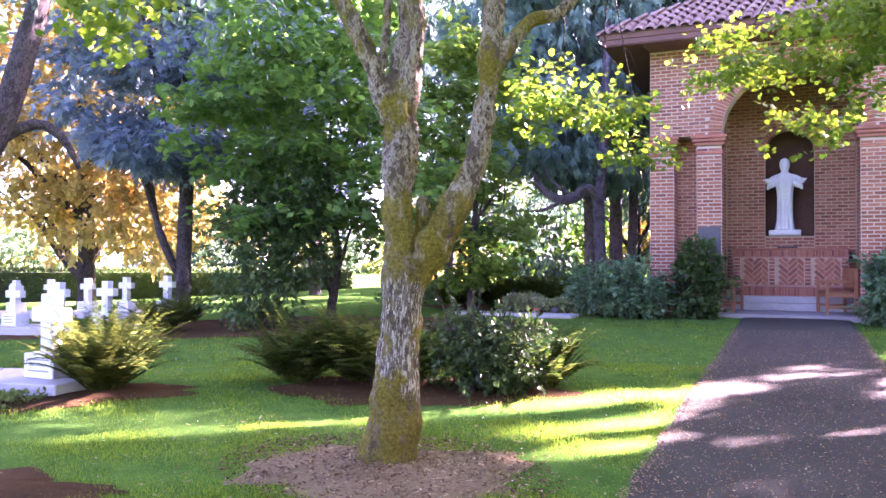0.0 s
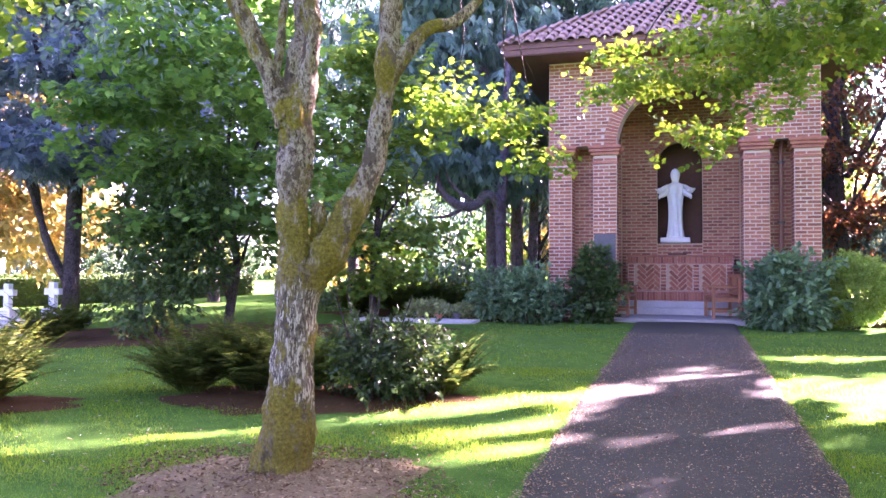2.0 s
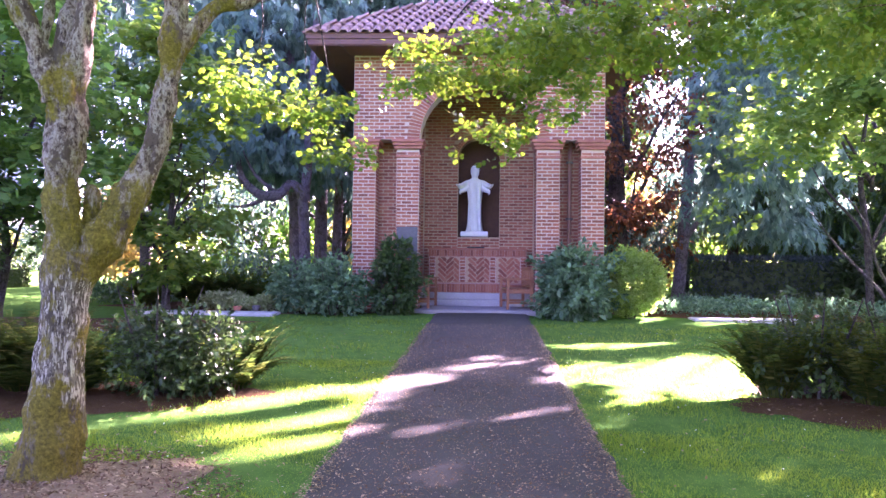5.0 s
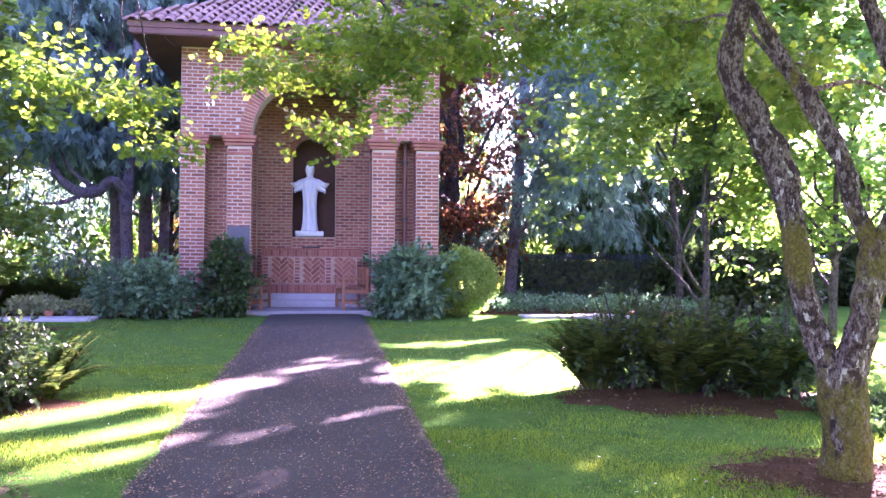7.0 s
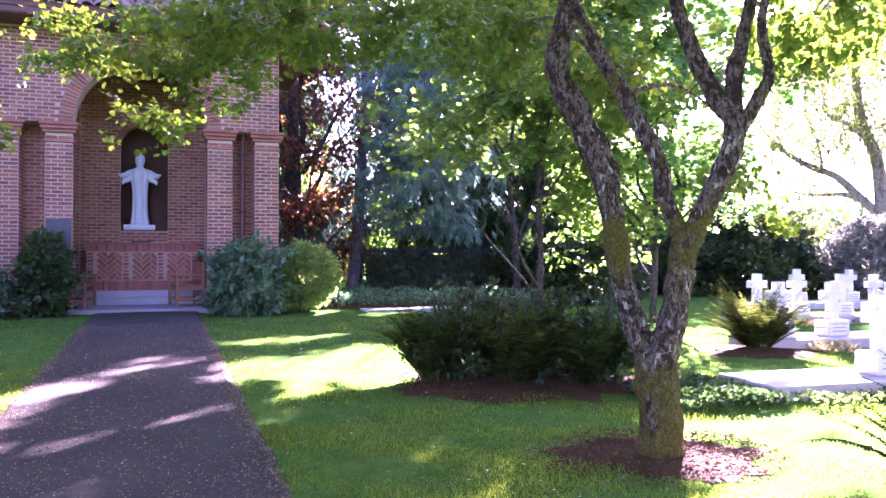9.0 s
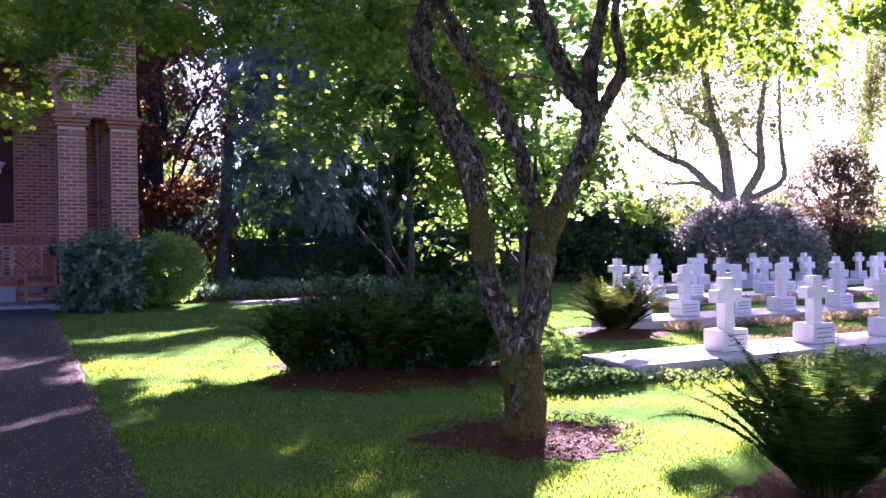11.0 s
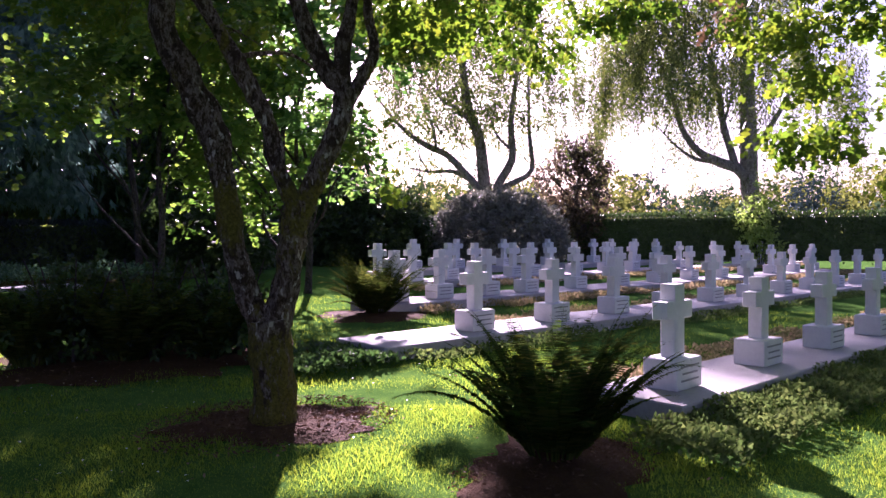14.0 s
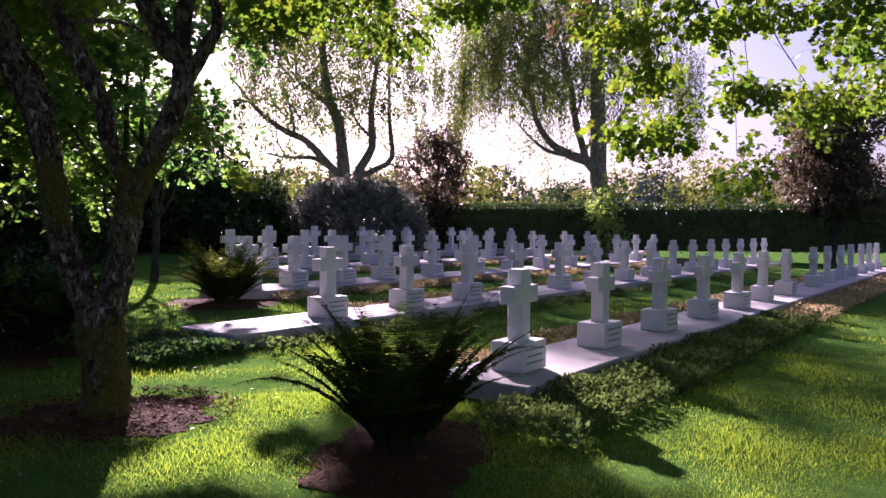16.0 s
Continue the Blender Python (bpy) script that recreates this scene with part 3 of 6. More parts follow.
PIERS = ((-2.65, -2.17), (-1.72, -1.24), (1.24, 1.72), (2.17, 2.65))
COURSE = 0.0735
piers = []
for a, b in PIERS:
    piers.append(cpart("pier", boxbm(a, b, 0, 0.5, GZ - 0.1, CAP - 0.1), MORTAR, "red brick pier"))
for a, b in ((-2.17, -1.72), (1.72, 2.17)):
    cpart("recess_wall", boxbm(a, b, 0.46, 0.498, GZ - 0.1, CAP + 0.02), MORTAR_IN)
front_wall = cpart("front_wall", arch_wall(-HALF, HALF, 0, 0.5, CAP, EAVE, 1.24), MORTAR)
for s in (-1, 1):
    x0, x1 = sorted((s * HALF, s * (HALF - 0.42)))
    cpart("side_wall", boxbm(x0, x1, 0.5, DEEP, GZ - 0.1, EAVE), WALL)
    x0, x1 = sorted((s * 1.62, s * 1.3))
    cpart("inner_pilaster", boxbm(x0, x1, BACK - 0.2, BACK, FZ, EAVE - 0.02), MORTAR_IN)
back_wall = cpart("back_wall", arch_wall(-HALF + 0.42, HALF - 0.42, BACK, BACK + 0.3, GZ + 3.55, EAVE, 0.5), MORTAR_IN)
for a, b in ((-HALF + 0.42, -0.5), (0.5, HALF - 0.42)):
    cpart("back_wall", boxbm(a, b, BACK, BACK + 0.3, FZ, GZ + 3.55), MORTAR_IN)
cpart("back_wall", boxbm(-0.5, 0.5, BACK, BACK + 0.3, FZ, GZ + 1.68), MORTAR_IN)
cpart("niche", boxbm(-0.75, 0.75, BACK + 0.7, BACK + 0.8, FZ, EAVE - 0.5), NICHE, "dark brown niche back")
cpart("rear_wall", boxbm(-HALF + 0.42, HALF - 0.42, DEEP - 0.25, DEEP, GZ - 0.1, EAVE), WALL)
# ceiling set low and dark, added to dim the upper interior
cpart("ceiling_board", boxbm(-HALF + 0.42, HALF - 0.42, 0.5, BACK, CAP + 1.32, CAP + 1.42), FASCIA, "dark brown ceiling added to shade the interior")
cpart("floor_slab", boxbm(-1.24, 1.24, 0.0, DEEP - 0.26, GZ - 0.2, FZ, bevel=0.012), PAVING, "worn pale concrete floor")
cpart("step", boxbm(-1.3, 1.3, -0.34, -0.004, GZ - 0.2, FZ - 0.004, bevel=0.015), PAVING, "worn pale concrete step")
cpart("altar_step", boxbm(-2.2, 2.2, 1.32, BACK - 0.004, FZ - 0.01, FZ + 0.145, bevel=0.012), CONCRETE, "worn pale concrete step")
cpart("altar_step", boxbm(-2.2, 2.2, 1.56, BACK - 0.006, FZ + 0.14, AZ, bevel=0.012), CONCRETE, "worn pale concrete step")
# capital bands of two projecting courses
for a, b in PIERS:
    for k, o in enumerate((0.11, 0.085, 0.055)):
        cpart("capital", boxbm(a - o, b + o, -o, 0.5, CAP - 0.07 * (k + 1) + 0.004, CAP - 0.07 * k, bevel=0.012), BAND)
    cpart("capital_band", boxbm(a - 0.03, b + 0.03, -0.03, 0.5, CAP - 0.39, CAP - 0.33, bevel=0.01), BAND)
# eaves and roof
OV = 0.8
cpart("soffit", boxbm(-HALF - OV, HALF + OV, -OV, DEEP + OV, EAVE + 0.0, EAVE + 0.12), FASCIA, "brown timber soffit")
for z0, z1, o in ((0.02, 0.13, 0.03), (0.13, 0.24, 0.06)):
    cpart("fascia", boxbm(-HALF - OV - o, HALF + OV + o, -OV - o, -OV, EAVE + z0, EAVE + z1), FASCIA)
    for s in (-1, 1):
        x0, x1 = sorted((s * (HALF + OV), s * (HALF + OV + o)))
        cpart("fascia", boxbm(x0, x1, -OV, DEEP + OV, EAVE + z0, EAVE + z1), FASCIA)
bm = bmesh.new()
RX0, RX1, RY0, RY1, RZ = -HALF - OV - 0.08, HALF + OV + 0.08, -OV - 0.1, DEEP + OV + 0.1, EAVE + 0.24
RYM, RH, RE = (RY0 + RY1) / 2, 1.45, 2.6
vs = [bm.verts.new(v) for v in ((RX0, RY0, RZ), (RX1, RY0, RZ), (RX1, RY1, RZ), (RX0, RY1, RZ), (RX0 + RE, RYM, RZ + RH), (RX1 - RE, RYM, RZ + RH))]
for f in ((0, 1, 5, 4), (1, 2, 5), (2, 3, 4, 5), (3, 0, 4), (3, 2, 1, 0)):
    bm.faces.new([vs[i] for i in f])
roof = cpart("roof", bm, TILE, "weathered red clay barrel-tile roof")
# dark downpipe in the right recess, slate plaque on a pier
pipe = bmesh.new()
tube(pipe, [(1.95, 0.26, GZ, 0.045), (1.95, 0.26, CAP - 0.15, 0.045), (1.98, 0.3, CAP + 0.02, 0.045)], 10)
cpart("downpipe", pipe, FASCIA, "brown painted downpipe")
for z in (0.8, 2.0, 3.2):
    cpart("pipe_clip", boxbm(1.88, 2.02, 0.2, 0.36, GZ + z, GZ + z + 0.04), METAL)
plq = thing("wall_plaque", "grey slate plaque fixed to a brick pier", "plaque", (CX - 1.48, CY - 0.012, GZ + 1.15))
part("slate", boxbm(-0.22, 0.22, -0.02, 0.0, 0, 0.66, bevel=0.006), PLAQUE, plq)

# altar wall front, benches, statue
altar = thing("altar", "brick altar with herringbone panels and soldier courses", "altar", (CX, CY + BACK - 0.02, AZ))
altar_body = part("body", boxbm(-1.13, 1.13, -0.6, 0, 0, 1.0), WALL, altar)
part("top_slab", boxbm(-1.15, 1.15, -0.64, 0, 1.0, 1.03, bevel=0.008), BAND, altar)


def bricks_mesh(boxes):
    """Boxes (x0, x1, y0, y1, z0, z1) without their hidden back, as one mesh."""
    b = np.array(boxes, float)
    ix = [(0, 2, 4), (1, 2, 4), (1, 3, 4), (0, 3, 4), (0, 2, 5), (1, 2, 5), (1, 3, 5), (0, 3, 5)]
    v = np.stack([b[:, i] for i in ix], 1).reshape(-1, 3)
    f = np.array([(0, 1, 5, 4), (1, 2, 6, 5), (3, 0, 4, 7), (4, 5, 6, 7), (0, 3, 2, 1)])
    me = bpy.data.meshes.new("bricks")
    me.from_pydata(v.tolist(), [], (f[None] + (np.arange(len(b)) * 8)[:, None, None]).reshape(-1, 4).tolist())
    me.materials.append(BRICK)
    return me


def herringbone(xc, zc, w, h, y, panel, W=0.072, gap=0.014):
    """Bricks of a 45 degree herringbone, each a piece under its panel."""
    c = math.cos(math.pi / 4)
    k = 3
    st_ = W + gap
    rr = random.Random(4)
    for i in range(-12, 13):
        for j in range(-8, 9):
            for o in (0, 1):
                u0, v0 = (i + j * k) * st_, (i - j * k) * st_
                u, v, du, dv = (u0, v0, k * st_ - gap, W) if o == 0 else (u0 - st_, v0, W, k * st_ - gap)
                cx, cz = (u + du / 2 - v - dv / 2) * c, (u + du / 2 + v + dv / 2) * c
                if abs(cx) > w / 2 + 0.03 or abs(cz) > h / 2 + 0.03:
                    continue
                bm = bmesh.new()
                q = [((a - b) * c, (a + b) * c) for a, b in ((u, v), (u + du, v), (u + du, v + dv), (u, v + dv))]
                top = [bm.verts.new((xc + px, y - 0.012 - rr.uniform(0, 0.002), zc + pz)) for px, pz in q]
                bot = [bm.verts.new((xc + px, y, zc + pz)) for px, pz in q]
                bm.faces.new(top)
                for n in range(4):
                    bm.faces.new((top[n], bot[n], bot[(n + 1) % 4], top[(n + 1) % 4]))
                for co, no in (((xc - w / 2, 0, 0), (-1, 0, 0)), ((xc + w / 2, 0, 0), (1, 0, 0)), ((0, 0, zc - h / 2), (0, 0, -1)), ((0, 0, zc + h / 2), (0, 0, 1))):
                    bmesh.ops.bisect_plane(bm, geom=bm.verts[:] + bm.edges[:] + bm.faces[:], plane_co=co, plane_no=no, clear_outer=True)
                if len(bm.faces) < 3:
                    bm.free()
                    continue
                bmesh.ops.recalc_face_normals(bm, faces=bm.faces)
                part("brick", bm, BRICK, panel)


for i in range(3):
    xc = -0.7 + 0.7 * i
    panel = part("herringbone_panel", boxbm(xc - 0.275, xc + 0.275, -0.606, -0.596, 0.235, 0.825), MORTAR_IN, altar, "herringbone brick panel")
    herringbone(xc, 0.53, 0.54, 0.57, -0.606, panel)
post_brick = bricks_mesh([(-0.058, 0.058, -0.03, 0, 0, 0.058)])
for i in range(4):
    post = part("panel_post", boxbm(-1.12 + 0.7 * i, -0.98 + 0.7 * i, -0.604, -0.595, 0.235, 0.825), MORTAR, altar)
    for k in range(8):
        ob = new("brick", post_brick)
        ob.parent = post
        ob.location = (-1.05 + 0.7 * i, -0.604, 0.242 + 0.0735 * k)
sold = {h: bricks_mesh([(-0.025, 0.025, -0.02, 0, 0, h)]) for h in (0.135, 0.19)}
for k in range(37):
    for h, z in ((0.135, 0.85), (0.19, 0.01)):
        ob = new("brick", sold[h])
        ob.parent = altar_body
        ob.location = (-1.105 + 0.0605 * k, -0.6, z)
part("crucifix_base", boxbm(-0.25, 0.15, -0.5, -0.44, 1.03, 1.07, bevel=0.008), METAL, altar, "small dark metal tray")

statue = bmesh.new()
prof = [(0.0, 0.2), (0.06, 0.185), (0.2, 0.165), (0.4, 0.155), (0.6, 0.15), (0.75, 0.152), (0.9, 0.165), (1.02, 0.185), (1.12, 0.205), (1.2, 0.205), (1.25, 0.16), (1.29, 0.085), (1.32, 0.072), (1.36, 0.085), (1.42, 0.102), (1.48, 0.108), (1.54, 0.1), (1.59, 0.07), (1.62, 0.01)]
rings = []
for z, r in prof:
    rings.append([statue.verts.new((r * math.cos(a) * (1 + 0.1 * math.sin(9 * a + 2 * z) * (z < 1.15)), 0.78 * r * math.sin(a) * (1 + 0.16 * math.sin(9 * a + 2 * z) * (z < 1.15)), z)) for a in [2 * math.pi * k / 48 for k in range(48)]])
for a, b in zip(rings, rings[1:]):
    for k in range(48):
        statue.faces.new((a[k], a[(k + 1) % 48], b[(k + 1) % 48], b[k]))
statue.faces.new(rings[0][::-1])
for s in (-1, 1):
    tube(statue, finer([(s * 0.13, 0, 1.19, 0.075), (s * 0.22, -0.03, 1.16, 0.075), (s * 0.31, -0.09, 1.1, 0.07), (s * 0.37, -0.16, 1.09, 0.062), (s * 0.38, -0.17, 1.09, 0.03), (s * 0.41, -0.21, 1.1, 0.03), (s * 0.44, -0.25, 1.13, 0.012)], 3), 12)
    tube(statue, finer([(s * 0.15, 0.0, 1.12, 0.08), (s * 0.25, -0.05, 1.03, 0.075), (s * 0.33, -0.11, 0.97, 0.05), (s * 0.35, -0.13, 0.9, 0.015)], 3), 10)
box(statue, -0.33, 0.33, -0.24, 0.22, -0.12, 0.0, bevel=0.012)
st = part("statue", statue, MARBLE)
st.matrix_basis = pose(CX - 0.1, CY + BACK + 0.22, GZ + 1.7 + 0.12)
smooth(st)
tagged(st, "white marble robed statue with outstretched arms on plinth", "statue")


def bench(name_, label):
    b = thing(name_, label, "bench", group="chapel benches")
    for x in (-0.6, 0.6):
        for y, h in ((0.0, 0.62), (0.5, 0.9)):
            part("leg", boxbm(x - 0.03, x + 0.03, y - 0.03, y + 0.03, 0, h, bevel=0.004), TEAK, b)
        part("armrest", boxbm(x - 0.04, x + 0.04, -0.08, 0.5, 0.62, 0.655, bevel=0.006), TEAK, b)
        part("side_rail", boxbm(x - 0.02, x + 0.02, 0.03, 0.47, 0.12, 0.17, bevel=0.004), TEAK, b)
        part("seat_rail", boxbm(x - 0.02, x + 0.02, 0.03, 0.47, 0.34, 0.41, bevel=0.004), TEAK, b)
    for i in range(5):
        part("seat_slat", boxbm(-0.6, 0.6, 0.0 + i * 0.1, 0.08 + i * 0.1, 0.415, 0.44, bevel=0.004), TEAK, b)
    part("back_rail", boxbm(-0.57, 0.57, 0.48, 0.52, 0.84, 0.9, bevel=0.004), TEAK, b)
    part("back_rail", boxbm(-0.57, 0.57, 0.48, 0.52, 0.48, 0.53, bevel=0.004), TEAK, b)
    for i in range(11):
        x = -0.5 + i * 0.1
        part("back_slat", boxbm(x - 0.02, x + 0.02, 0.49, 0.51, 0.53, 0.84), TEAK, b)
    return b


b1 = bench("garden_bench", "red-brown slatted wooden bench in the chapel")
b1.matrix_basis = pose(CX + 0.6, CY + 0.68, FZ, 0, 0, -84)
copy_thing(b1, pose(CX - 0.98, CY + 0.7, FZ, 0, 0, 86))

# ---------------------------------------------------------------- graves
ROW = {"A": 3.36, "B": 6.66, "C": 9.75, "D": 12.9, "E": 16.1}
CROSS = {
    "A": [6.26 + 1.64 * i for i in range(7)] + [18.75 + 1.7 * i for i in range(7)],
    "B": [7.5 + 1.52 * i for i in range(15)],
    "C": [8.95, 10.0, 11.2, 12.3] + [13.9 + 1.6 * i for i in range(9)],
    "D": [11.3, 12.3, 13.4, 14.3, 15.7, 16.4, 17.2, 18.3, 19.8, 21.2, 22.6, 24.0, 26.4, 28.3, 30.2, 32.4],
    "E": [15.3, 17.0, 19.1, 21.3, 23.9, 25.0, 26.6, 28.1, 29.8, 31.6, 32.9],
}


def cross():
    c = thing("grave_cross", "pale stone cross on an inscribed block in a grave row", "grave cross", group="grave crosses")
    base = part("base_block", boxbm(-0.2, 0.2, -0.15, 0.15, 0, 0.24, bevel=0.008), STONE, c)
    bm = bmesh.new()
    pts = [(-0.078, 0.24), (0.078, 0.24), (0.078, 0.545), (0.205, 0.545), (0.205, 0.685), (0.078, 0.685), (0.078, 0.82), (-0.078, 0.82), (-0.078, 0.685), (-0.205, 0.685), (-0.205, 0.545), (-0.078, 0.545)]
    f = bm.faces.new([bm.verts.new((x, -0.065, z)) for x, z in pts])
    ex = bmesh.ops.extrude_face_region(bm, geom=[f])
    bmesh.ops.translate(bm, verts=[v for v in ex["geom"] if isinstance(v, bmesh.types.BMVert)], vec=(0, 0.13, 0))
    bmesh.ops.recalc_face_normals(bm, faces=bm.faces)
    bmesh.ops.bevel(bm, geom=[e for e in bm.edges if not (e.verts[0].co.z < 0.26 and e.verts[1].co.z < 0.26)], offset=0.007, segments=1, affect="EDGES")
    part("cross", bm, STONE, c)
    for i, w in enumerate((0.15, 0.12, 0.14)):
        part("inscription", boxbm(-w, w, -0.153, -0.149, 0.175 - i * 0.055, 0.19 - i * 0.055), INK, base)
    return c


def slab(name, x0, x1, y, w=0.84, h=0.15):
    """A kerb-like concrete strip that carries one row."""
    bm = bmesh.new()
    box(bm, x0, x1, y - w / 2, y + w / 2, 0, 1, bevel=0.0)
    for v in bm.verts:
        v.co.z = G(v.co.x, v.co.y) + (h if v.co.z > 0.5 else -0.1)
    bmesh.ops.bevel(bm, geom=list(bm.edges), offset=0.012, segments=1, affect="EDGES")
    return tagged(part(name, bm, CONCRETE), "long low pale concrete slab under a grave row", "grave slab", "grave slabs")


cr0 = None
for r, y in ROW.items():
    xs = CROSS[r]
    start = {"A": xs[0] - 0.6, "B": 5.75, "C": 8.4, "D": 10.8, "E": 14.8}[r]
    slab("grave_slab", start, xs[-1] + 1.2, y)
    for i, x in enumerate(xs):
        z = G(x, y) + 0.15
        if cr0 is None:
            cr0 = cross()
            cr0.matrix_basis = pose(x, y, z)
        else:
            copy_thing(cr0, pose(x, y + random.uniform(-0.02, 0.02), z, random.uniform(-0.6, 0.6), random.uniform(-0.6, 0.6), random.uniform(-1.5, 1.5)))
# the west section across the path
for y, xs, x1 in ((5.7, [-6.75 - 1.6 * i for i in range(4)], -6.2), (10.9, [-11.5 - 1.2 * i for i in range(6)], -10.8), (14.7, [-13.6 - 1.28 * i for i in range(7)], -12.9)):
    slab("grave_slab", xs[-1] - 0.8, x1, y)
    for x in xs:
        copy_thing(cr0, pose(x, y, G(x, y) + 0.15, 0, 0, random.uniform(-1.5, 1.5)))

# stone kerbs in the lawn beside the chapel
for x0, x1, y in ((-6.4, -3.9, 15.3), (4.3, 6.6, 16.6)):
    bm = bmesh.new()
    box(bm, x0, x1, y - 0.3, y + 0.3, G(x0, y) - 0.1, G(x0, y) + 0.05, bevel=0.015)
    tagged(part("stone_kerb", bm, CONCRETE), "low pale stone kerb in the lawn", "kerb")



def pot(label, x, y, r, h, mat):
    """A tapered flower pot with a rim, open at the top."""
    bm = bmesh.new()
    rings = []
    for z, q in ((0, 0.7), (h * 0.75, 0.95), (h * 0.76, 1.08), (h, 1.1), (h, 0.95), (h * 0.8, 0.9)):
        rings.append([bm.verts.new((r * q * math.cos(a), r * q * math.sin(a), z)) for a in [math.pi * k / 8 for k in range(16)]])
    for a, b in zip(rings, rings[1:]):
        for k in range(16):
            bm.faces.new((a[k], a[(k + 1) % 16], b[(k + 1) % 16], b[k]))
    bm.faces.new(rings[0][::-1])
    t = thing("flower_pot", label, "flower pot", (x, y, G(x, y)))
    part("pot", bm, mat, t)
    soil = bmesh.new()
    bmesh.ops.create_circle(soil, cap_ends=True, segments=16, radius=r * 0.92)
    bmesh.ops.translate(soil, verts=soil.verts, vec=(0, 0, h * 0.82))
    part("soil", soil, SOIL, t)


pot("small terracotta flower pot by a stone kerb", -4.8, 15.68, 0.08, 0.13, BAND)
pot("small dark glazed flower pot by a stone kerb", -4.42, 15.68, 0.08, 0.15, PLAQUE)

# ---------------------------------------------------------------- the two near trees
tl = thing("mossy_tree", "forked tree with pale lichened mossy bark", "tree", (-2.42, 4.7, G(-2.4, 4.7)))
TL = [
    [(-2.45, 4.66, 0.02, 0.245), (-2.43, 4.67, 0.2, 0.212), (-2.40, 4.68, 0.46, 0.178), (-2.38, 4.69, 0.82, 0.152), (-2.36, 4.70, 1.12, 0.141), (-2.34, 4.71, 1.34, 0.156), (-2.32, 4.72, 1.5, 0.17)],
    [(-2.35, 4.7, 1.3, 0.12), (-2.36, 4.7, 1.46, 0.125), (-2.37, 4.7, 1.64, 0.108), (-2.38, 4.69, 1.79, 0.1), (-2.37, 4.69, 2.09, 0.108), (-2.37, 4.7, 2.35, 0.123), (-2.38, 4.69, 2.56, 0.12)],
    [(-2.42, 4.68, 2.4, 0.09), (-2.44, 4.66, 2.5, 0.093), (-2.52, 4.62, 2.72, 0.085), (-2.60, 4.57, 2.94, 0.078), (-2.72, 4.5, 3.2, 0.071), (-2.81, 4.45, 3.53, 0.059), (-2.86, 4.42, 3.94, 0.045), (-3.2, 4.3, 4.6, 0.026), (-3.6, 4.2, 5.2, 0.01)],
    [(-2.39, 4.69, 2.45, 0.097), (-2.40, 4.72, 2.8, 0.082), (-2.38, 4.78, 3.06, 0.078), (-2.41, 4.85, 3.44, 0.063), (-2.36, 4.95, 3.89, 0.048), (-2.44, 5.1, 4.6, 0.026)],
    [(-2.35, 4.70, 2.42, 0.093), (-2.29, 4.7, 2.76, 0.085), (-2.25, 4.68, 3.03, 0.078), (-2.27, 4.64, 3.33, 0.071), (-2.21, 4.6, 3.75, 0.052), (-1.9, 4.5, 4.5, 0.026)],
    [(-2.51, 4.65, 2.66, 0.037), (-2.49, 4.7, 2.98, 0.041), (-2.50, 4.75, 3.21, 0.037), (-2.52, 4.8, 3.55, 0.026), (-2.6, 4.9, 4.2, 0.012)],
    [(-2.31, 4.72, 1.34, 0.13), (-2.26, 4.75, 1.44, 0.145), (-2.18, 4.79, 1.59, 0.134), (-2.08, 4.83, 1.77, 0.115), (-1.97, 4.88, 2.0, 0.1), (-1.90, 4.91, 2.22, 0.087), (-1.86, 4.92, 2.54, 0.085), (-1.83, 4.93, 2.84, 0.093)],
    [(-1.84, 4.93, 2.7, 0.085), (-1.82, 4.94, 3.22, 0.085), (-1.83, 4.93, 3.59, 0.071), (-1.79, 4.95, 4.04, 0.048), (-1.86, 5.6, 4.6, 0.03), (-1.83, 7.4, 4.7, 0.015)],
    [(-1.85, 4.93, 2.68, 0.06), (-1.70, 4.98, 2.93, 0.056), (-1.58, 5.05, 3.08, 0.05), (-1.42, 5.2, 3.17, 0.045), (-1.2, 5.6, 3.6, 0.034), (-0.9, 6.3, 4.2, 0.028), (-0.3, 7.8, 4.8, 0.022), (0.6, 9.2, 4.9, 0.016)],
]
THIN = (0.94, 0.95, 0.74, 0.74, 0.74, 0.74, 0.86, 0.92, 0.9)
TL = [[(*q[:3], q[3] * (1 if 2 <= i <= 5 and q[2] < 2.6 else THIN[i])) for q in line] for i, line in enumerate(TL)]
TL.insert(7, [(-2.31, 4.77, 1.4, 0.1), (-2.28, 4.8, 1.6, 0.068), (-2.265, 4.81, 1.76, 0.06), (-2.27, 4.81, 1.87, 0.05), (-2.28, 4.81, 1.91, 0.025)])
limbs(tl, TL[:9], BARK_L, "limb", 30, 0.36, 14)
limbs(tl, TL[9:], BARK_L, "limb", 16, 0.3, 8, lead="limb")
for o in tl.children:
    if o.name.startswith("trunk"):
        o.data.materials[0] = BARK_M

